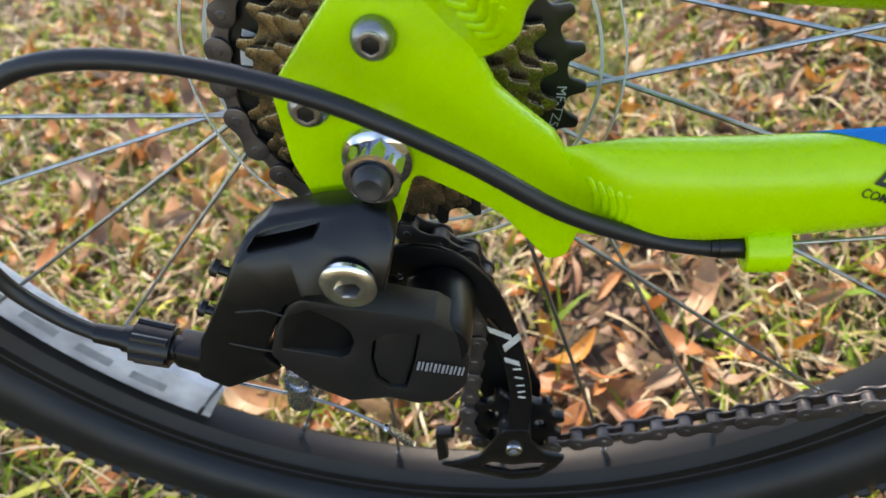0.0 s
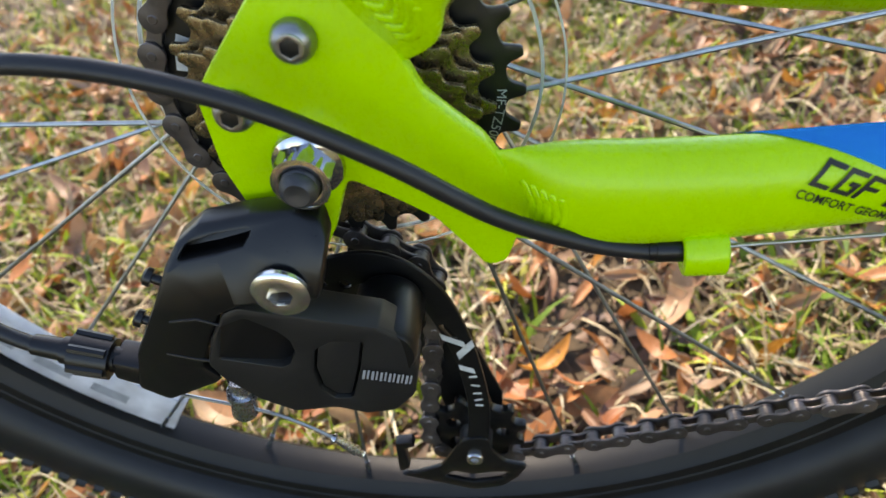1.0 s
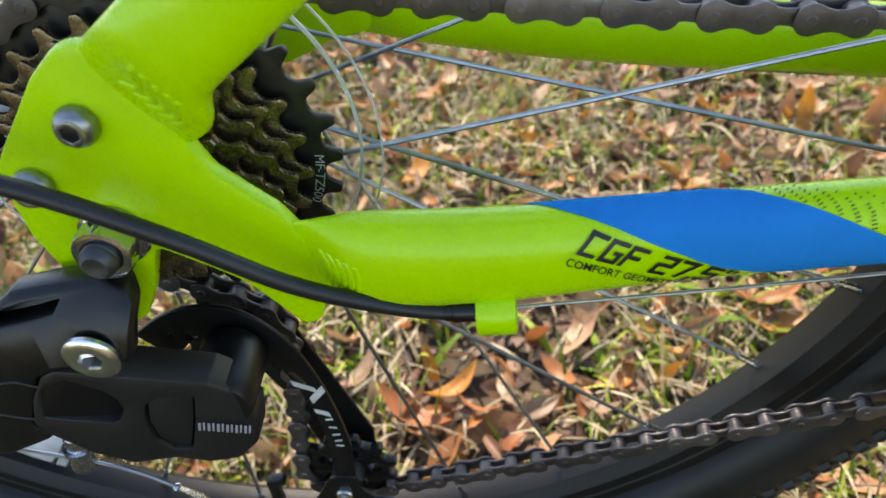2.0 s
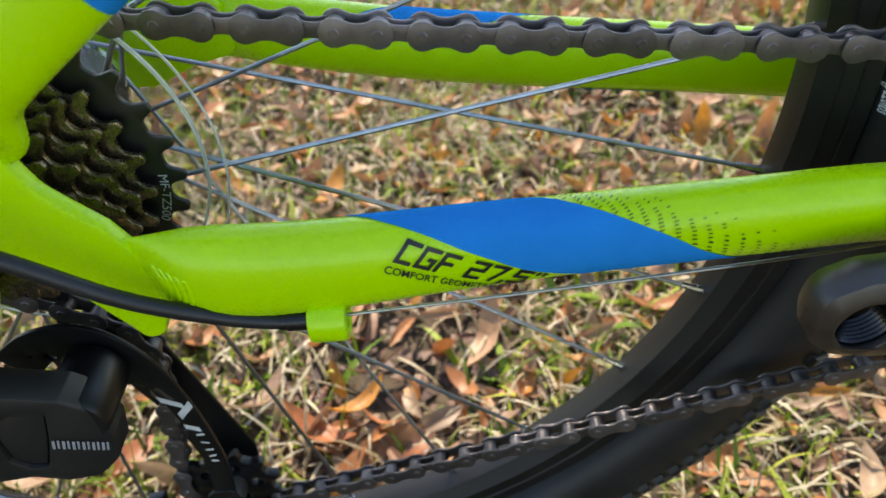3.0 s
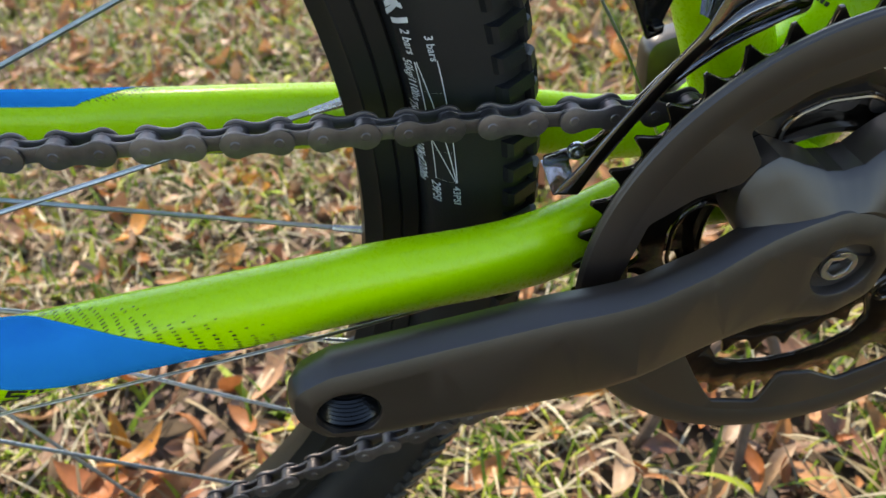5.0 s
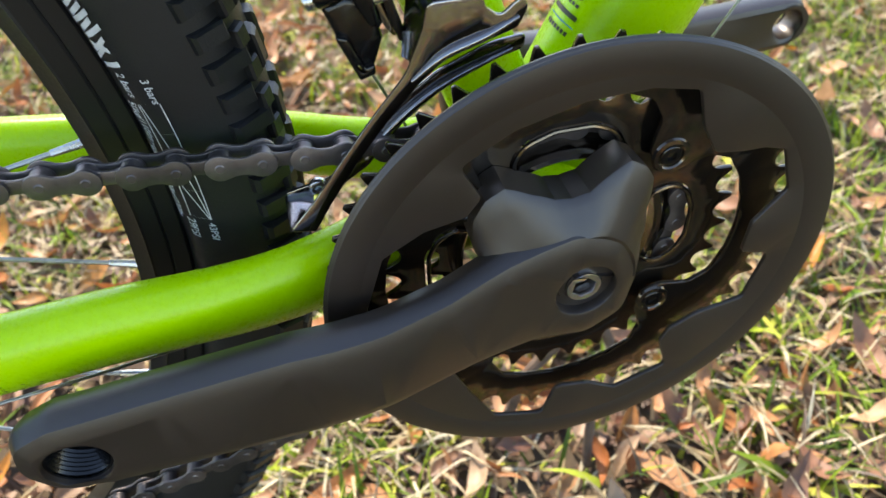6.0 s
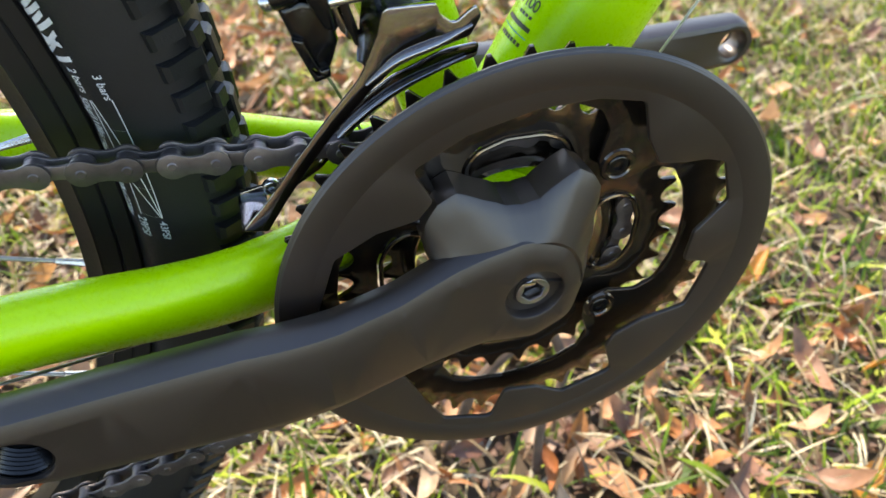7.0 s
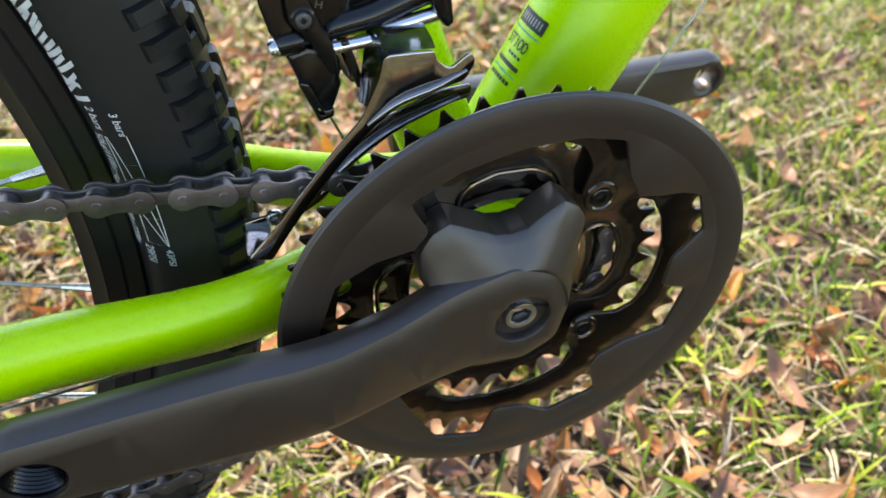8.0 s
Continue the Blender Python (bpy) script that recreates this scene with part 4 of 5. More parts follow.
def crown():
    """Two-horned shoulder: planes that fall from the boss to the rings, cut hollow between the horns."""
    rim = [(160, 0.0350), (150, 0.0435), (137, 0.0512), (128, 0.0537), (120, 0.0530), (113, 0.0445), (104, 0.0378), (95, 0.0358), (85, 0.0368), (77, 0.0432), (70, 0.0494), (62, 0.0482), (55, 0.0452), (44, 0.0345), (22, 0.0262), (0, 0.0236)]
    boss = [(154, 0.0330), (149, 0.0375), (142, 0.0335), (135, 0.0300), (124, 0.0272), (111, 0.0252), (104, 0.0245), (95, 0.0240), (85, 0.0240), (77, 0.0240), (70, 0.0238), (63, 0.0233), (55, 0.0228), (44, 0.0216), (22, 0.0200), (0, 0.0192)]
    def line_of(table):
        cuts = [(a0 + (a1 - a0) * k / 3, r0 + (r1 - r0) * k / 3) for (a0, r0), (a1, r1) in zip(table, table[1:]) for k in range(3)]
        return cuts + [table[-1]]
    out, inn = line_of(rim), line_of(boss)
    rings = []
    for f, y in ((-0.25, -0.0690), (0.0, -0.0706), (0.12, -0.0698), (0.40, -0.0674), (0.70, -0.0650), (0.94, -0.0630), (1.0, -0.0620), (1.005, -0.0604), (0.97, -0.0480)):
        rings.append([(CRANK.x + ((1 - f) * r0 + f * r1) * math.cos(radians((1 - f) * a0 + f * a1)), y, CRANK.z + ((1 - f) * r0 + f * r1) * math.sin(radians((1 - f) * a0 + f * a1))) for (a0, r0), (a1, r1) in zip(inn, out)])
    return rings_mesh(rings)


part("crown", crown(), CRANK_BLACK, arm, angle=24)
part("recess_floor", lathe([(0.0001, -0.0645), (0.0056, -0.0645), (0.0058, -0.0680), (0.0072, -0.0680), (0.0074, -0.0686), (0.0092, -0.0686), (0.0094, -0.0680), (0.0118, -0.0680), (0.0118, -0.0600), (0.0001, -0.0600)], CRANK, 48), CRANK_BLACK, arm)
part("crank_bolt", slab(circle(CRANK.x, CRANK.z, 0.0066, 32), -0.0706, -0.0655, 0.0005, [circle(CRANK.x, CRANK.z, 0.0045, 6, 0.3)]), BRIGHT, crankset, "bright steel crank bolt with a burr")
part("burr", tube([(0.4395, -0.0702, 0.3080), (0.4412, -0.0716, 0.3096), (0.4428, -0.0724, 0.3106)], [0.0012, 0.0014, 0.0005], 6, 0.3), BRIGHT, crankset)
part("pedal_thread", lathe([(0.0090, -0.0965)] + [(0.0090 + 0.0006 * (k % 2), -0.0960 + 0.0008 * k) for k in range(14)] + [(0.0099, -0.0845), (0.0099, -0.0965)], (EYE_AT[0], 0, EYE_AT[1]), 40, True), GLOSS_BLACK, arm, "threaded steel pedal eye")
part("eye_floor", lathe([(0.0001, -0.0840), (0.0096, -0.0840), (0.0096, -0.0828), (0.0001, -0.0828)], (EYE_AT[0], 0, EYE_AT[1]), 32), PLASTIC, arm)
spindle = part("spindle", lathe([(0.0001, -0.0630), (0.0085, -0.0630), (0.0085, 0.070), (0.0001, 0.070)], CRANK, 24), AXLE_STEEL, crankset)
left_out = [(p[0], p[1], 0.010) for p in ((0.425, 0.322), (0.450, 0.326), (0.560, 0.3195), (0.618, 0.3200), (0.6255, 0.3070), (0.618, 0.2930), (0.560, 0.2900), (0.450, 0.2800), (0.425, 0.286))]
left = part("left_crank_arm", slab(rounded(left_out, 0.01, 6), 0.0700, 0.0860, 0.0040, [circle(0.6120, 0.3065, 0.0070, 28)]), CRANK_BLACK, crankset)

# ---- rear derailleur ----
mech = assembly("rear_derailleur", (-0.0106, -0.09, 0.316), "black plastic and steel rear derailleur under the dropout")
LOW, UP = Vector((0.0285, -0.0335, 0.1560)), Vector((-0.002, -0.0330, 0.2550))
knuckle = [(-0.0406, 0.3299), (-0.0336, 0.334), (-0.018, 0.3359), (-0.0046, 0.3365), (0.0032, 0.3339), (0.0047, 0.3289), (0.0029, 0.3224), (-0.0, 0.3123), (-0.0251, 0.3104), (-0.0327, 0.3068), (-0.0397, 0.295), (-0.0461, 0.2831), (-0.0417, 0.2762), (-0.0447, 0.274), (-0.0646, 0.265), (-0.0736, 0.2721), (-0.0668, 0.2896), (-0.0524, 0.311), (-0.0446, 0.3243)]
pocket = rounded([(-0.0413, 0.3256), (-0.0371, 0.3301), (-0.0286, 0.332), (-0.0162, 0.3333), (-0.0199, 0.3288), (-0.0281, 0.3273)], 0.0012, 3)


def knuckle_lean(x, z):
    """The upper face of the knuckle falls back."""
    return 0.75 * max(0.0, z - 0.3205)


kn = part("mounting_knuckle", slab(rounded(knuckle, 0.0032, 5), -0.0965, -0.0870, 0.0016, [pocket], knuckle_lean, 0.0004), PLASTIC, mech, angle=40)
part("pocket_floor", slab(inset(pocket, -0.001), -0.0892, -0.0876, 0.0003, (), knuckle_lean), PLASTIC, kn)
part("seam_rib", tube([(-0.0560, -0.0962, 0.2900), (-0.0480, -0.0964, 0.2875), (-0.0415, -0.0964, 0.2860)], 0.0006, 8), PLASTIC, kn)
part("seam_rib", tube([(-0.0490, -0.0964, 0.3050), (-0.0400, -0.0966, 0.3060), (-0.0335, -0.0966, 0.3030)], 0.0005, 8), PLASTIC, kn)
part("mounting_bolt", bolt((-0.0106, -0.0955, 0.3160), 0.0089, 0.0026, 0.46, 6), BRIGHT, mech, "bright zinc hanger bolt")


def link_lean(x, z):
    """The parallelogram swings inwards towards its far end."""
    return float(np.interp(x, [-0.045, 0.0213], [-0.100, -0.0744]))


link_out = [(-0.0317, 0.3074), (-0.0278, 0.3085), (-0.0147, 0.2992), (0.0002, 0.2886), (0.0094, 0.2823), (0.0163, 0.2728), (0.0186, 0.2561), (0.0159, 0.2424), (0.0081, 0.2369), (-0.0018, 0.2404), (-0.0107, 0.2489), (-0.0236, 0.2536), (-0.0324, 0.2655), (-0.0397, 0.2809), (-0.0416, 0.2882), (-0.0381, 0.2977)]
scoop = rounded([(-0.0334, 0.3027), (-0.0265, 0.3036), (-0.0192, 0.294), (-0.0168, 0.2885), (-0.0166, 0.2827), (-0.0192, 0.2781), (-0.0218, 0.2775), (-0.0375, 0.2897)], 0.0016, 4)
panel = rounded([(-0.0135, 0.2717), (-0.011, 0.281), (-0.0056, 0.2825), (0.004, 0.2778), (0.0005, 0.2649), (-0.0043, 0.2517), (-0.0098, 0.2545), (-0.0134, 0.2616)], 0.0016, 4)
lk = part("outer_link", slab(rounded(link_out, 0.004, 6), -0.0015, 0.0130, 0.0014, [scoop, panel], link_lean, 0.0003), LINK_GREY, mech, angle=35)
# blacker than the link: the shade inside its openings is put into the colour
part("shaded_link_floor", slab(inset(rounded(link_out, 0.004, 6), 0.0035), 0.0050, 0.0100, 0.0010, (), link_lean), PLASTIC, lk)


def scoop_lean(x, z):
    """The scoop starts flush and deepens towards its round end."""
    return link_lean(x, z) + float(np.interp(x, [-0.0334, -0.0166], [-0.0008, 0.0034]))


# the scoop's shade is painted in with the black plastic of its floor
part("shaded_scoop_floor", slab(inset(scoop, -0.0008), 0.0, 0.0040, 0.0002, (), scoop_lean), PLASTIC, lk)
part("window_panel", slab(inset(panel, 0.0009), -0.0002, 0.0030, 0.0003, (), link_lean), LINK_GREY, lk)
for k in range(6):
    # maker's mark as plain strokes
    x = 0.0004 + 0.0026 * k
    for u0, u1, lift in ((0.0, 0.0008, 0.0), (0.0014, 0.0020, 0.0003)):
        part("print_bar", patch(lambda u, v: Vector((x + u + v * 0.30, link_lean(x + u, 0) - 0.0021, 0.2612 - 0.736 * (x + u) + lift + v)), [u0, u1], [0.0, 0.0048]), GREY_PRINT, lk)
part("p_knuckle", lathe([(0.0005, -0.0780), (0.0118, -0.0780), (0.0128, -0.0760), (0.0130, -0.0520), (0.0120, -0.0500), (0.0005, -0.0500)], (0.0070, 0, 0.2658), 48), PLASTIC, mech)
arm_curve = spline([(-0.0270, -0.0475, 0.2660), (-0.012, -0.0475, 0.2770), (0.0060, -0.0475, 0.2790), (0.0210, -0.0475, 0.2640), (0.0300, -0.0475, 0.2350), (0.0335, -0.0475, 0.2050), (0.0330, -0.0475, 0.1850), (0.0300, -0.0475, 0.1600)], 5)


def cage_plate(y0, y1):
    out_l, out_r = [], []
    for i, p in enumerate(arm_curve):
        d = (arm_curve[min(i + 1, len(arm_curve) - 1)] - arm_curve[max(i - 1, 0)]).normalized()
        w = 0.0072 - 0.0024 * min(1.0, max(0.0, (i - 8) / 14))
        w += 0.002 * max(0, 1 - i / 9)
        n = Vector((-d.z, 0, d.x))
        out_l.append(Vector((p.x + n.x * w, p.z + n.z * w)))
        out_r.append(Vector((p.x - n.x * w, p.z - n.z * w)))
    holes = [circle(-0.0100, 0.2716, 0.0024, 20), circle(-0.0180, 0.2722, 0.0010, 12), rounded([(0.0222, 0.2472), (0.0246, 0.2484), (0.0296, 0.2392), (0.0272, 0.2376)], 0.0012, 4)]
    return slab(out_l + out_r[::-1], y0, y1, 0.0005, holes, None, 0.0002)


cage = part("outer_cage", cage_plate(-0.0485, -0.0462), CAGE_BLACK, mech, "curved black steel cage plate")
cage_marks = ((0.565, -0.45, 0.0095, 0.0040, 0.9), (0.595, 0.35, 0.0100, 0.0042, -0.8), (0.635, -0.25, 0.0070, 0.0034, 0.6), (0.685, 0.1, 0.0042, 0.0012, 0.0), (0.70, 0.1, 0.0042, 0.0012, 0.3), (0.72, 0.1, 0.0042, 0.0012, 0.0), (0.75, 0.1, 0.0040, 0.0012, -0.2), (0.78, 0.1, 0.0040, 0.0012, 0.1))
for s, off, wd, tall, tilt in cage_marks:
    p = arm_curve[int(s * (len(arm_curve) - 1))]
    q = arm_curve[int(s * (len(arm_curve) - 1)) + 1]
    d = (q - p).normalized()
    n = Vector((-d.z, 0, d.x))
    part("print_bar", patch(lambda u, v: Vector((p.x, -0.0489, p.z)) + n * (u + off * 0.004) + d * (v + tilt * u), [-wd * 0.42, wd * 0.42], [0, tall]), WHITE, cage)
foot = rounded([(-0.0110, 0.1400, 0.002), (-0.0020, 0.1410, 0.004), (0.0120, 0.1480, 0.01), (0.0240, 0.1700, 0.008), (0.0360, 0.1720, 0.006), (0.0370, 0.1600, 0.008), (0.0430, 0.1510, 0.006), (0.0530, 0.1480, 0.002), (0.0480, 0.1385, 0.008), (0.0400, 0.1300, 0.008), (0.0260, 0.1262, 0.012), (0.0080, 0.1330, 0.01)], 0.005, 5)
part("cage_foot", slab(foot, -0.0495, -0.0470, 0.0006, [rounded([(0.0110, 0.1385), (0.0260, 0.1330), (0.0400, 0.1365), (0.0455, 0.1430), (0.0360, 0.1425), (0.0260, 0.1405), (0.0170, 0.1430)], 0.002, 4)]), PLASTIC, cage)
part("chain_hook", slab(rounded([(-0.0100, 0.1420), (-0.0085, 0.1660), (-0.0002, 0.1672), (0.0008, 0.1635), (-0.0045, 0.1615), (-0.0045, 0.1450)], 0.0012, 3), -0.0492, -0.0440, 0.0006), PLASTIC, cage)
part("inner_cage", slab(rounded([(-0.020, 0.262), (0.000, 0.275), (0.016, 0.262), (0.042, 0.170), (0.040, 0.145), (0.022, 0.138), (0.014, 0.152), (0.006, 0.200)], 0.006, 5), -0.0235, -0.0215, 0.0005), CAGE_BLACK, mech)
for c in (LOW, UP):
    pu = part("jockey_wheel", gear(11, 0.0228, c.y - 0.0022, c.y + 0.0022, 0.0050, 0.0030, centre=c, ports=5), PLASTIC, mech)
    part("hub_cap", lathe([(0.0001, -0.0460), (0.0060, -0.0460), (0.0080, -0.0440), (0.0080, -0.0240), (0.0001, -0.0240)], c, 24), AXLE_STEEL, pu)
part("pulley_bolt", bolt((LOW.x, -0.0495, LOW.z), 0.0042, 0.0022, 0.5), BRIGHT, mech, "bright pulley bolt")
part("clamp_bolt", tube([(-0.0385, -0.0925, 0.2720), (-0.0393, -0.0927, 0.2662), (-0.0394, -0.0927, 0.2658), (-0.0399, -0.0928, 0.2636), (-0.0400, -0.0928, 0.2632), (-0.0416, -0.0931, 0.2545), (-0.0418, -0.0931, 0.2533), (-0.0417, -0.0931, 0.2538)], [0.0040, 0.0042, 0.0054, 0.0054, 0.0044, 0.0047, 0.0040, 0.0022], 24), ZINC_CAP, mech, "bright cable clamp bolt")
for x, z, w in ((-0.0300, 0.3082, 0.0050), (0.0020, 0.2872, 0.0060), (-0.0395, 0.2800, 0.0030)):
    # pivot pins that peep out of the link's edges
    part("pivot_pin", tube([(x - w / 2, link_lean(x, z) + 0.0008, z + 0.0002), (x + w / 2, link_lean(x, z) + 0.0014, z - w * 0.5)], 0.0008, 8), STEEL, lk)
for x, z in ((-0.0520, 0.3160), (-0.0625, 0.2980)):
    d = Vector((-0.86, 0, 0.5))
    p = Vector((x, -0.0890, z))
    part("limit_screw", tube([p - d * 0.004, p + d * 0.0012, p + d * 0.0013, p + d * 0.0032, p + d * 0.0040], [0.0016, 0.0016, 0.0030, 0.0030, 0.0020], 14), PLASTIC, mech)
ear = rounded([(-0.0620, 0.2780), (-0.0800, 0.2840), (-0.0815, 0.2750), (-0.0640, 0.2660)], 0.002, 3)
part("cable_entry", slab(ear, -0.0950, -0.0830, 0.0020), PLASTIC, mech)
bd = Vector((-0.955, 0, 0.296))
b0 = Vector((-0.0790, -0.0895, 0.2790))
barrel = part("barrel_adjuster", tube([b0 + bd * s for s in (0, 0.003, 0.0032, 0.0165, 0.0170, 0.0200, 0.0202, 0.0300)], [0.0046, 0.0046, 0.0068, 0.0072, 0.0050, 0.0048, 0.0040, 0.0036], 20), PLASTIC, mech)
for k in range(6):
    a = 2 * math.pi * k / 6
    side, up = Vector((0, 1, 0)), Vector((0.296, 0, 0.955))
    off = (side * math.cos(a) + up * math.sin(a)) * 0.0066
    part("grip_rib", tube([b0 + bd * 0.0040 + off, b0 + bd * 0.0160 + off * 1.06], 0.0016, 8), PLASTIC, barrel)

# ---- gear cable ----
gear_cable = assembly("gear_cable", (0.1, -0.08, 0.311), "black shift cable housing looping into the rear derailleur")
run = spline([(0.1050, -0.0780, 0.3110), (0.0940, -0.0785, 0.3115), (0.0760, -0.0800, 0.3170), (0.0520, -0.0850, 0.3320), (0.0250, -0.0900, 0.3560), (-0.0080, -0.0925, 0.3770), (-0.0450, -0.0930, 0.3890), (-0.0800, -0.0925, 0.3890), (-0.1100, -0.0915, 0.3720),
              (-0.1300, -0.0905, 0.3440), (-0.1290, -0.0900, 0.3150), (-0.1180, -0.0900, 0.2970), (-0.1050, -0.0900, 0.2865)], 8)
part("housing", tube(run, 0.0027, 16), HOUSING, gear_cable)
part("ferrule", tube([(0.1060, -0.0780, 0.3110), (0.0970, -0.0783, 0.3114), (0.0966, -0.0783, 0.3114), (0.0945, -0.0785, 0.3116)], [0.0036, 0.0036, 0.0033, 0.0031], 16), PLASTIC, gear_cable)
bare = spline([(0.105, -0.0780, 0.3110), (0.20, -0.0690, 0.3085), (0.30, -0.0560, 0.3050), (0.42, -0.0150, 0.2830)], 4)
part("inner_wire", tube(bare, 0.0006, 8), SPOKE_STEEL, gear_cable)
tail = spline([(-0.0620, -0.0930, 0.2640), (-0.0400, -0.0935, 0.2570), (-0.0310, -0.0935, 0.2530), (-0.0225, -0.0930, 0.2460), (-0.0140, -0.0930, 0.2382)], 5)
part("cable_tail", tube(tail, 0.0007, 8), SPOKE_STEEL, gear_cable)
part("end_cap", tube([(-0.0142, -0.0930, 0.2384), (-0.0132, -0.0930, 0.2374), (-0.0124, -0.0930, 0.2365), (-0.0065, -0.0930, 0.2293), (-0.0058, -0.0930, 0.2284), (-0.0046, -0.0930, 0.2268)], [0.0010, 0.0019, 0.0014, 0.0020, 0.0014, 0.0015], 10), ZINC_CAP, gear_cable, "crimped silver cable end")

# ---- front derailleur ----
front_mech = assembly("front_derailleur", (0.405, -0.03, 0.40), "chromed front derailleur cage with black clamp body")


FD_Y = -0.0520
outer_plate = rounded([(0.3468, 0.3428, 0.001), (0.3550, 0.3410, 0.001), (0.3618, 0.3508, 0.01), (0.3722, 0.3642, 0.02), (0.3838, 0.3775, 0.02), (0.3945, 0.3878, 0.01), (0.4020, 0.3935, 0.02), (0.4124, 0.3966, 0.02), (0.4240, 0.3995, 0.003), (0.4275, 0.4055, 0.003), (0.4258, 0.4088, 0.0012), (0.4228, 0.4070, 0.002), (0.4190, 0.4040, 0.003), (0.4150, 0.4075, 0.002), (0.4140, 0.4110, 0.002), (0.3985, 0.4115, 0.003), (0.3965, 0.4040, 0.01), (0.3905, 0.3915, 0.02), (0.3800, 0.3805, 0.02), (0.3682, 0.3670, 0.02), (0.3575, 0.3540, 0.02)], 0.004, 5)
part("outer_plate", slab(outer_plate, FD_Y - 0.0007, FD_Y + 0.0007, 0.0005), DARK_CHROME, front_mech)
ridge = spline([(0.3920, FD_Y - 0.0008, 0.3890), (0.4020, FD_Y - 0.0012, 0.3955), (0.4140, FD_Y - 0.0012, 0.3990), (0.4245, FD_Y - 0.0008, 0.4030)], 6)
part("pressed_ridge", tube(ridge, [0.0013 * math.sin(math.pi * (0.12 + 0.76 * k / (len(ridge) - 1))) for k in range(len(ridge))], 12), DARK_CHROME, front_mech)
top = [[(x, y, 0.4115 + 0.0015 * t - 0.002 * (x < 0.399)) for y, t in ((FD_Y, 0), (FD_Y + 0.004, 1), (FD_Y + 0.014, 1.4), (FD_Y + 0.018, 1.2))] for x in (0.3975, 0.4000, 0.4060, 0.4135, 0.4145)]
bm = bmesh.new()
g = [[bm.verts.new(p) for p in row] for row in top]
for a, b in zip(g, g[1:]):
    for i in range(3):
        bm.faces.new((a[i], b[i], b[i + 1], a[i + 1]))
bmesh.ops.solidify(bm, geom=bm.faces[:], thickness=0.0013)
part("top_bridge", bm, CHROME, front_mech)
web = [[Vector(p).lerp(Vector(q), t) + Vector((0.0012 * math.sin(math.pi * t), 0, 0)) for t in (0, 0.2, 0.4, 0.6, 0.8, 1)] for p, q in (
    ((0.3986, -0.0526, 0.4123), (0.3964, -0.0385, 0.4140)), ((0.3978, -0.0526, 0.4075), (0.3952, -0.0395, 0.4095)), ((0.3963, -0.0526, 0.4025), (0.3937, -0.0415, 0.4045)), ((0.3942, -0.0526, 0.3980), (0.3922, -0.0440, 0.3995)), ((0.3915, -0.0526, 0.3935), (0.3905, -0.0475, 0.3945)))]
bm = rings_mesh(web, closed=False)
bmesh.ops.solidify(bm, geom=bm.faces[:], thickness=0.0012)
part("side_web", bm, DARK_CHROME, front_mech, angle=60)
inner_plate = rounded([(0.3476, 0.3470, 0.001), (0.3476, 0.3440, 0.001), (0.3640, 0.3440, 0.004), (0.3762, 0.3512, 0.01), (0.3897, 0.3652, 0.02), (0.4055, 0.3757, 0.02), (0.4210, 0.3818, 0.02), (0.4310, 0.3840, 0.003), (0.4320, 0.3890, 0.003), (0.4195, 0.3882, 0.02), (0.4030, 0.3820, 0.02), (0.3857, 0.3708, 0.02), (0.3720, 0.3566, 0.02), (0.3640, 0.3500, 0.01)], 0.004, 5)
part("inner_plate", slab(inner_plate, -0.0372, -0.0358, 0.0005), DARK_CHROME, front_mech)
lower_rib = spline([(0.3760, -0.0378, 0.3545), (0.3880, -0.0384, 0.3672), (0.4045, -0.0384, 0.3776), (0.4270, -0.0380, 0.3852)], 6)
part("pressed_ridge", tube(lower_rib, [0.0014 * math.sin(math.pi * (0.12 + 0.76 * k / (len(lower_rib) - 1))) for k in range(len(lower_rib))], 12), DARK_CHROME, front_mech)
tail_a, tail_b = [(0.3468, FD_Y, 0.3424), (0.3510, FD_Y, 0.3418), (0.3552, FD_Y, 0.3412)], [(0.3468, -0.0360, 0.3453), (0.3515, -0.0360, 0.3448), (0.3564, -0.0360, 0.3443)]
bm = rings_mesh([[Vector(p).lerp(Vector(q), t) for p, q in zip(tail_a, tail_b)] for t in (0, 0.25, 0.5, 0.75, 1)], closed=False)
bmesh.ops.solidify(bm, geom=bm.faces[:], thickness=0.0011)
part("cage_tail", bm, CHROME, front_mech, "bright folded tail of the cage")
part("tail_screw", bolt((0.3585, -0.0372, 0.3480), 0.0032, 0.0024, 0.4), STEEL, front_mech)
lower = rounded([(0.3708, 0.4089), (0.3778, 0.4105), (0.3854, 0.4085), (0.3872, 0.3967), (0.3838, 0.3884), (0.3795, 0.3870), (0.3744, 0.3968)], 0.002, 4)
fd_body = part("body", slab(lower, -0.0390, -0.0180, 0.0016), GLOSS_BLACK, front_mech)
part("body_foot", slab(rounded([(0.3728, 0.4010), (0.3767, 0.3994), (0.3804, 0.3893), (0.3836, 0.3900), (0.3833, 0.3868), (0.3783, 0.3854)], 0.0008, 3), -0.0412, -0.0380, 0.0008, [rounded([(0.3775, 0.3905), (0.3792, 0.3880), (0.3805, 0.3878), (0.3792, 0.3908)], 0.0004, 3)], None, 0.0002), GLOSS_BLACK, fd_body)
part("cheek", slab(rounded([(0.3640, 0.4480), (0.3735, 0.4480), (0.3730, 0.4330), (0.3735, 0.4202), (0.3770, 0.4117), (0.3757, 0.4092), (0.3705, 0.4088), (0.3672, 0.4167), (0.3655, 0.4246)], 0.002, 4), -0.0410, -0.0200, 0.0018), GLOSS_BLACK, fd_body)
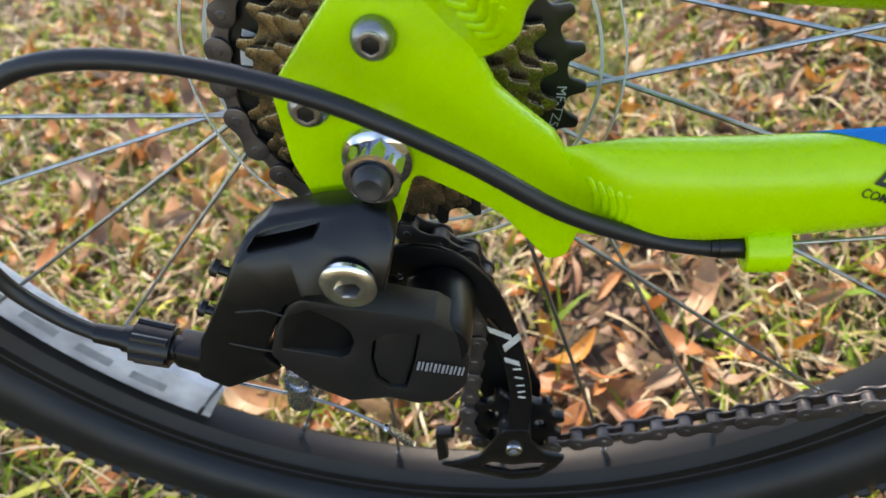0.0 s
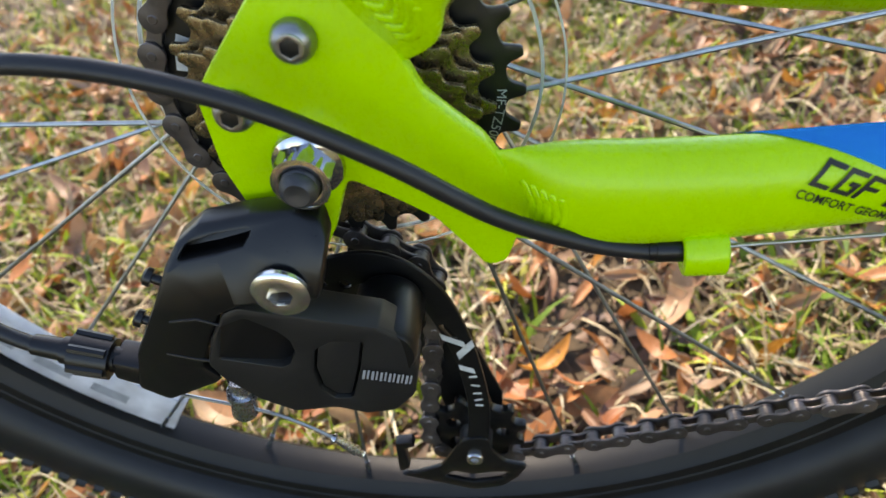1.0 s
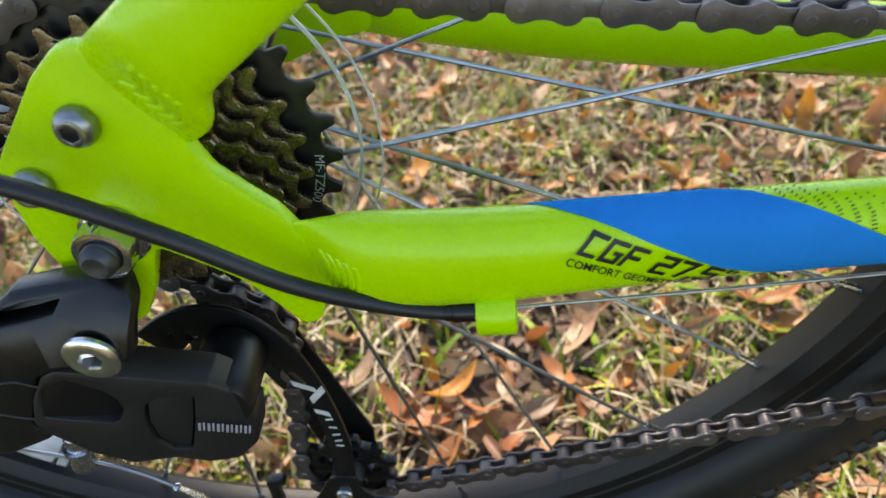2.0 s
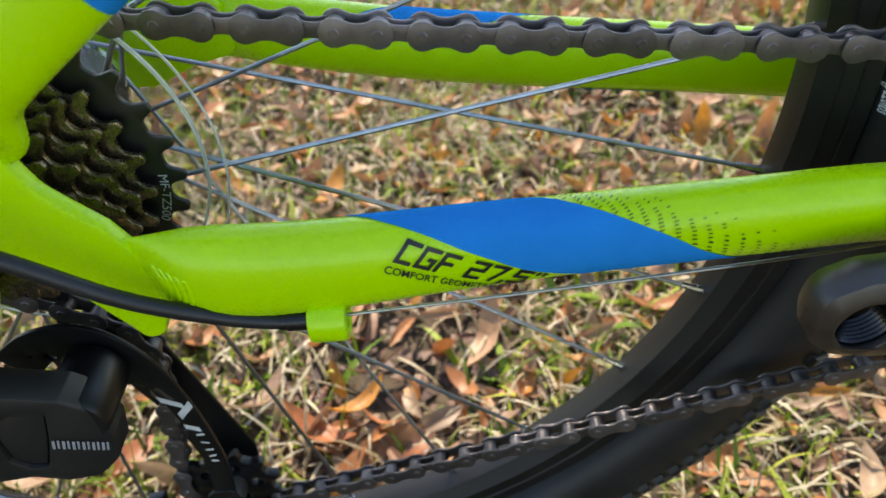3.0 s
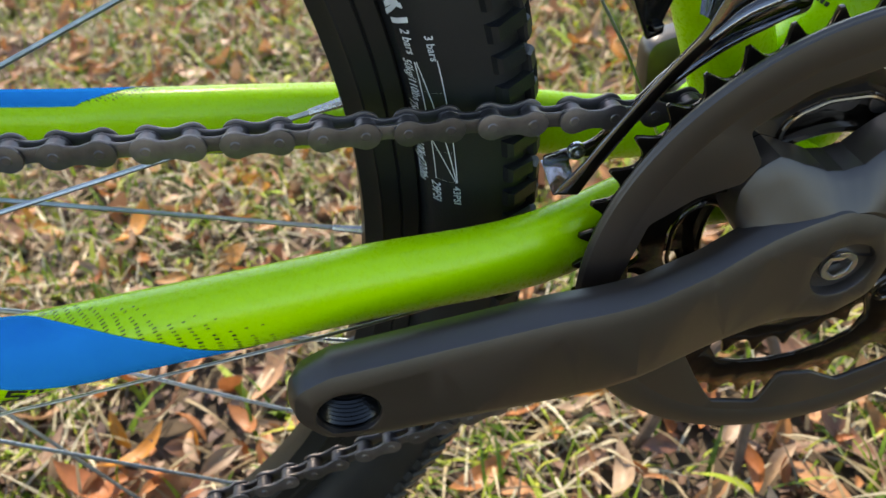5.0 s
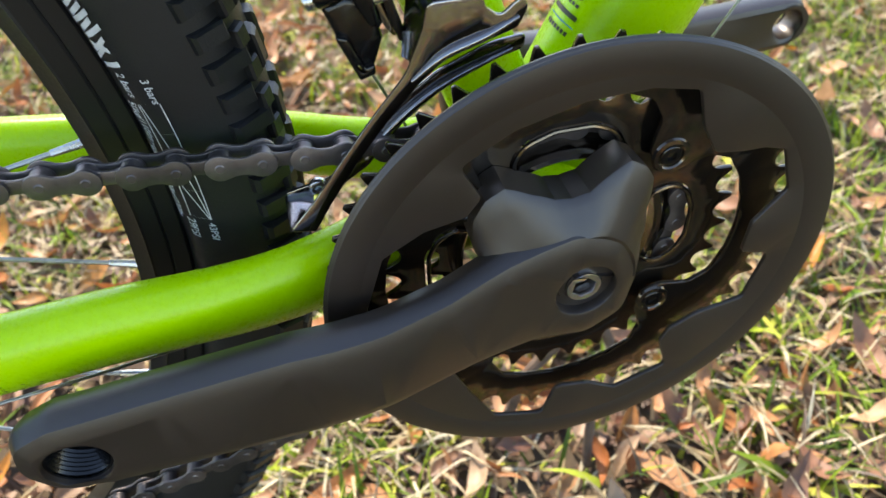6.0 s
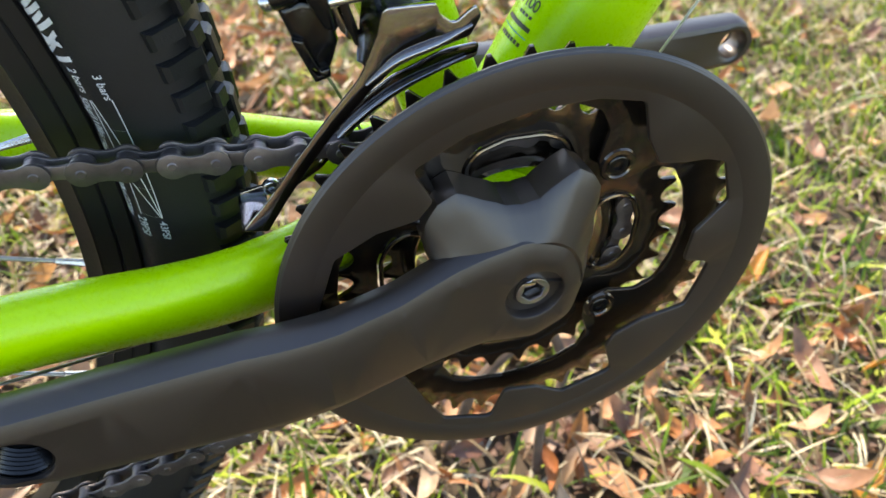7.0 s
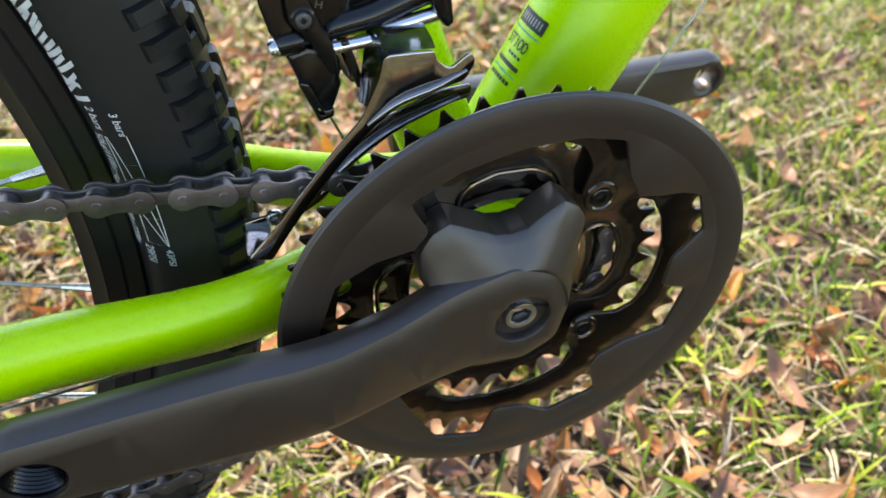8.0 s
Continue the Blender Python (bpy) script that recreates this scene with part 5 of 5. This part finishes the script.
part("screw_bar", slab(rounded([(0.3718, 0.4480), (0.3775, 0.4480), (0.3772, 0.4338), (0.3832, 0.4163), (0.3851, 0.4133), (0.3866, 0.4016), (0.3834, 0.4030), (0.3783, 0.4140), (0.3728, 0.4205)], 0.0016, 4), -0.0436, -0.0300, 0.0012), GLOSS_BLACK, fd_body)
boss = part("screw_boss", lathe([(0.0001, -0.0442), (0.0031, -0.0442), (0.0038, -0.0434), (0.0039, -0.0405), (0.0001, -0.0405)], (0.3771, 0, 0.4217), 28), GLOSS_BLACK, fd_body)
part("limit_screw", bolt((0.3771, -0.0440, 0.4217), 0.0025, 0.0012, 0.42, 4), AXLE_STEEL, fd_body, "dark cross-head limit screw")
letters("H", 0.0036, lambda u, v: Vector((0.3806 + u * 0.9 + v * 0.25, -0.0440, 0.4250 + v * 0.9 - u * 0.3)), mat=AXLE_STEEL, parent=fd_body)
part("pivot_barrel", tube([(0.3690, -0.0400, 0.4128), (0.3700, -0.0400, 0.4131), (0.3758, -0.0402, 0.4142), (0.3766, -0.0402, 0.4144)], [0.0030, 0.0036, 0.0036, 0.0030], 22), GLOSS_BLACK, fd_body)
part("inner_body", slab(rounded([(0.3665, 0.4480), (0.3960, 0.4480), (0.3925, 0.4180), (0.3885, 0.4000), (0.3815, 0.3900), (0.3740, 0.4000), (0.3690, 0.4110)], 0.003, 4), -0.0362, -0.0190, 0.0020), GLOSS_BLACK, fd_body)
part("pivot_screw", tube([(0.3696, -0.0400, 0.4126), (0.3676, -0.0400, 0.4121), (0.3666, -0.0400, 0.4118), (0.3663, -0.0400, 0.4117)], [0.0030, 0.0030, 0.0024, 0.0012], 20), STEEL, front_mech, "domed bright pivot screw")
swing = spline([(0.3850, -0.0345, 0.4135), (0.3900, -0.0345, 0.4150), (0.3990, -0.0340, 0.4165), (0.4090, -0.0335, 0.4195), (0.4230, -0.0330, 0.4235), (0.4400, -0.0320, 0.4290)], 5)
part("swing_arm", tube(swing, [0.0036 + 0.0010 * math.sin(math.pi * k / (len(swing) - 1)) for k in range(len(swing))], 18), GLOSS_BLACK, front_mech)
part("swing_fin", slab(rounded([(0.3860, 0.4150), (0.3990, 0.4180), (0.4140, 0.4235), (0.4140, 0.4480), (0.3850, 0.4480)], 0.003, 4), -0.0330, -0.0230, 0.0026), GLOSS_BLACK, front_mech)
part("pivot_pin", tube([(0.3845, -0.0400, 0.4098), (0.3990, -0.0400, 0.4110)], 0.0020, 16), BRIGHT, front_mech)
part("pivot_pin", tube([(0.4020, -0.0360, 0.4117), (0.4205, -0.0360, 0.4152)], 0.0024, 16), BRIGHT, front_mech)
part("lug", slab(rounded([(0.4148, 0.4300), (0.4225, 0.4300), (0.4246, 0.4126), (0.4218, 0.4108), (0.4190, 0.4150), (0.4168, 0.4200)], 0.0018, 4), -0.0400, -0.0290, 0.0016), GLOSS_BLACK, front_mech)
part("link_ear", slab(rounded([(0.3875, 0.4125), (0.3902, 0.4122), (0.3942, 0.3967), (0.3915, 0.3958), (0.3890, 0.4040)], 0.0010, 4), -0.0418, -0.0402, 0.0005), GLOSS_BLACK, front_mech)
part("link_ear", slab(rounded([(0.3845, 0.4110), (0.3868, 0.4125), (0.3925, 0.3975), (0.3905, 0.3962), (0.3880, 0.4000)], 0.0010, 4), -0.0385, -0.0365, 0.0005), DARK_CHROME, front_mech)
shift_wire = part("shift_wire", tube([(0.3778, 0.0000, 0.3810), (0.3870, -0.0020, 0.3620), (0.4150, -0.0030, 0.2900)], 0.0006, 8), SPOKE_STEEL, front_mech)
part("shift_wire", tube([(0.3720, -0.0020, 0.4600), (0.3778, 0.0, 0.3810)], 0.0006, 8), SPOKE_STEEL, front_mech)
part("clamp_band", tube([CRANK + Vector((-0.32, 0, 1)).normalized() * 0.108, CRANK + Vector((-0.32, 0, 1)).normalized() * 0.126], 0.0195, 32), GLOSS_BLACK, front_mech)

# ---- down tube lettering and brake cable ----
T = (down[18] - down[10]).normalized()
mid_tube = Vector((0.4870, 0, 0.3800))
side_n, back_n = Vector((0, -1, 0)), Vector((-T.z, 0, T.x))


def on_tube(u0, v0):
    def place(u, v):
        a = radians(104) - (u0 + u) / 0.0236
        return mid_tube + T * (v0 + v) + (side_n * math.cos(a) + back_n * math.sin(a)) * 0.0239
    return place


letters("ST100", 0.0066, on_tube(0.0000, -0.0112), bold=0.0, mat=INK, parent=down_tube, spacing=0.85, divide=0.002)
for u0, v0, w, h, m in ((0.0, -0.0018, 0.0172, 0.0058, INK), (0.0, -0.0040, 0.0172, 0.0003, BLUE), (0.0, -0.0185, 0.0160, 0.0017, INK), (0.0, -0.0211, 0.0165, 0.0003, BLUE)):
    part("print_bar", patch(on_tube(u0, v0), [w * k / 6 for k in range(7)], [0, h]), m, down_tube)
for k in range(7):
    part("print_bar", patch(on_tube(0.0012 + 0.0021 * k, -0.0247), [0, 0.0008, 0.0015], [0, 0.0015]), INK, down_tube)
for k in range(4):
    part("print_bar", patch(on_tube(0.0060 + 0.0022 * k, -0.0142), [0, 0.0008, 0.0015], [0, 0.0011]), INK, down_tube)
for k in range(8):
    # maker's mark on the block as plain strokes
    part("print_bar", patch(on_tube(0.0018 + 0.0018 * k, -0.0004), [0, 0.0005, 0.0009], [0, 0.0030]), GREY_PRINT, down_tube)
rear_wire = assembly("brake_cable", (0.52, 0, 0.35), "thin bare steel cable beside the down tube")
part("wire", tube([(0.5060, -0.001, 0.3260), (0.5218, 0, 0.3520), (0.5453, 0, 0.3897), (0.66, 0, 0.573)], 0.0006, 8), SPOKE_STEEL, rear_wire)

# ---- tyre sidewall print ----
def on_tyre(a0, r0, sense=-1):
    """Point of the sidewall: u runs clockwise round the wheel, v outwards."""
    def place(u, v):
        a, rad = radians(a0) - u / 0.312, r0 + v
        k = min(0.999, abs(rad - TYRE_MID) / TYRE_H)
        y = -TYRE_W * (1 - k ** (2 / 0.72)) ** 0.36 - 0.0005
        return Vector((rad * math.cos(a), y, 0.345 + rad * math.sin(a)))
    return place


for text, a0, r0, size in (("3 bars", 8.30, 0.3172, 0.0036), ("2 bars", 8.79, 0.3107, 0.0036), ("50kg/110lbs", 6.82, 0.3090, 0.0033), ("75kg/165lbs", 3.87, 0.3077, 0.0033), ("100kg/220lbs", 0.76, 0.3072, 0.0033), ("29PSI", -2.03, 0.3107, 0.0040), ("43PSI", -2.28, 0.3177, 0.0036)):
    letters(text, size, on_tyre(a0, r0), bold=0.01, slant=0.15, mat=WHITE, parent=tyre, divide=0.003)


def tyre_line(a0, r0, a1, r1, w=0.00016):
    n = 14
    def place(u, v):
        return on_tyre(a0 + (a1 - a0) * u, r0 + (r1 - r0) * u)(0, v)
    part("print_line", patch(place, [k / n for k in range(n + 1)], [-w, w]), WHITE, tyre)


for line_ends in ((6.66, 0.3192, -2.03, 0.3192), (6.66, 0.3122, -1.79, 0.3122), (6.66, 0.3122, 6.66, 0.3192), (4.69, 0.3122, 4.53, 0.3192), (0.43, 0.3122, 0.26, 0.3192), (-1.79, 0.3122, -2.03, 0.3192), (6.66, 0.3127, -2.03, 0.3190), (1.20, 0.3124, -1.95, 0.3186)):
    tyre_line(*line_ends)
# maker's mark as dense slanted white strokes
mark = random.Random(4)
for k in range(34):
    a0, lean, tall, base = 9.4 + 0.46 * k, mark.choice((-0.45, 0.10, 0.55, 0.75)), mark.uniform(0.0040, 0.0068), 0.3082 + mark.uniform(0, 0.0012)
    def stroke(u, v, a0=a0, lean=lean, tall=tall, base=base):
        return on_tyre(a0 - 0.17 * u + lean * v, base + tall * v)(0, 0)
    part("print_bar", patch(stroke, [0, 1, 2], [0, 0.33, 0.66, 1]), WHITE, tyre)

# ---- spoke reflector ----
REFLECT = material("clear_reflector", (0.76, 0.77, 0.80), 0.2, 0, 0.30, 45, 700, 0.3, coat=0.5, through=0.4)
reflector = assembly("spoke_reflector", (-0.19, 0, 0.16), "milky clear plastic reflector clipped between spokes")
arc = [radians(d) for d in range(-160, -123, 3)]
shape = [Vector((0.2830 * math.cos(a), 0.345 + 0.2830 * math.sin(a))) for a in arc] + [Vector((0.2520 * math.cos(a), 0.345 + 0.2520 * math.sin(a))) for a in arc[::-1]]
lens = part("lens", slab(shape, -0.0040, 0.0030, 0.0015), REFLECT, reflector)
for d0 in (-156, -149, -142, -135):
    def hatch(u, v, d0=d0):
        a, rad = radians(d0 + 4.5 * u), 0.2650 + 0.0080 * v
        return Vector((rad * math.cos(a), -0.0044, 0.345 + rad * math.sin(a)))
    part("prism_field", patch(hatch, [k / 5 for k in range(6)], [0, 1]), GREY_PRINT, lens)

# ---- twigs in the grass ----
BARK = material("dry_twig_bark", (0.10, 0.065, 0.045), 0.85, 0, 0.4, 80, 500, 0.6)
twig = thing("twig", (0.46, 0.05, 0.02), "dark brown dry twig standing in the grass", "twig")
part("stem", tube(spline([(0.440, 0.055, 0.002), (0.4520, 0.050, 0.055), (0.4630, 0.050, 0.088), (0.500, 0.058, 0.120), (0.520, 0.070, 0.150)], 5), 0.0042, 10), BARK, twig)
part("branch", tube(spline([(0.500, 0.020, 0.004), (0.505, 0.030, 0.050), (0.525, 0.045, 0.085), (0.5100, 0.062, 0.135)], 5), 0.0036, 10), BARK, twig)

# ---- chain ----
chain = assembly("chain", (0.2, -0.035, 0.3), "dark steel bicycle chain on the largest sprocket and smallest ring")


def belt():
    """Pin line: sprocket, ring, lower and upper jockey wheel, with common tangents between them."""
    stops = [(AXLE.x, AXLE.z, 0.0585, -1, big_y), (CRANK.x, CRANK.z, 0.0500, -1, INN_Y), (LOW.x, LOW.z, 0.0232, -1, LOW.y), (UP.x, UP.z, 0.0232, 1, UP.y)]
    def tangent(a, b):
        p, q = Vector(a[:2]), Vector(b[:2])
        d = q - p
        D, ang = d.length, math.atan2(d.y, d.x)
        # left normal side s: circle turned clockwise (-1) lies right of the line
        k = math.asin((a[3] * a[2] - b[3] * b[2]) / D) if a[3] != b[3] else math.asin((a[3] * (a[2] - b[2])) / D)
        th = ang + k
        nrm = Vector((math.sin(th), -math.cos(th)))
        return p + nrm * a[2] * a[3], q + nrm * b[2] * b[3]
    pts = []
    n = len(stops)
    tg = [tangent(stops[i], stops[(i + 1) % n]) for i in range(n)]
    for i in range(n):
        s = stops[i]
        p_in, p_out = tg[i - 1][1], tg[i][0]
        a0, a1 = math.atan2(p_in.y - s[1], p_in.x - s[0]), math.atan2(p_out.y - s[1], p_out.x - s[0])
        if s[3] < 0:
            while a1 > a0:
                a1 -= 2 * math.pi
        else:
            while a1 < a0:
                a1 += 2 * math.pi
        m = max(2, int(abs(a1 - a0) / 0.06))
        pts += [Vector((s[0] + s[2] * math.cos(a0 + (a1 - a0) * k / m), s[4], s[1] + s[2] * math.sin(a0 + (a1 - a0) * k / m))) for k in range(m + 1)]
        e = stops[(i + 1) % n]
        b0, b1 = tg[i]
        for k in range(1, 12):
            t = k / 12
            sag = 0.003 * math.sin(math.pi * t) if i == 0 else 0.0
            pts.append(Vector((b0.x + (b1.x - b0.x) * t, s[4] + (e[4] - s[4]) * t, b0.y + (b1.y - b0.y) * t - sag)))
    return pts


line = belt()
length = sum((b - a).length for a, b in zip(line, line[1:] + line[:1]))
pins_n = int(round(length / PITCH / 2)) * 2
step = length / pins_n


def along(s):
    s %= length
    for a, b in zip(line, line[1:] + line[:1]):
        d = (b - a).length
        if s <= d:
            return a.lerp(b, s / d if d else 0)
        s -= d
    return line[0].copy()


def link_outline(p, r, waist):
    out = []
    for k in range(13):
        a = radians(62 + 236 * k / 12)
        out.append(Vector((-p / 2 + r * math.cos(a), r * math.sin(a))))
    out += [Vector((-0.0021, -waist - 0.0002)), Vector((0, -waist)), Vector((0.0021, -waist - 0.0002))]
    for k in range(13):
        a = radians(-118 + 236 * k / 12)
        out.append(Vector((p / 2 + r * math.cos(a), r * math.sin(a))))
    out += [Vector((0.0021, waist + 0.0002)), Vector((0, waist)), Vector((-0.0021, waist + 0.0002))]
    return out


def link_mesh(outer):
    r, waist = (0.0047, 0.0031) if outer else (0.0039, 0.0024)
    y = 0.0036 if outer else 0.0020
    bms = [slab(link_outline(step, r, waist), s * y - 0.0006, s * y + 0.0006, 0.0003) for s in (-1, 1)]
    for sx in (-1, 1):
        c = (sx * step / 2, 0, 0)
        if outer:
            bms.append(lathe([(0.0001, -0.0045), (0.0013, -0.0045), (0.0018, -0.0041), (0.0018, 0.0041), (0.0013, 0.0045), (0.0001, 0.0045)], c, 14))
        else:
            bms.append(lathe([(0.0037, -0.0016), (0.0038, 0.0), (0.0037, 0.0016)], c, 16))
    me = finish(join(*bms))
    me.materials.append(CHAIN_STEEL)
    return me


outer_link, inner_link = link_mesh(True), link_mesh(False)
pins = [along(k * step + 0.004) for k in range(pins_n)]
for k in range(pins_n):
    a, b = pins[k], pins[(k + 1) % pins_n]
    d = (b - a).normalized()
    up = d.cross(Vector((0, -1, 0))).normalized()
    side = up.cross(d)
    m = Matrix((d, side, up)).transposed().to_4x4()
    ob = new("outer_link" if k % 2 else "inner_link", outer_link if k % 2 else inner_link)
    ob.parent = chain
    ob.matrix_world = Matrix.Translation((a + b) / 2) @ m
    ob.matrix_basis = Matrix.Translation((a + b) / 2 - chain.location) @ m
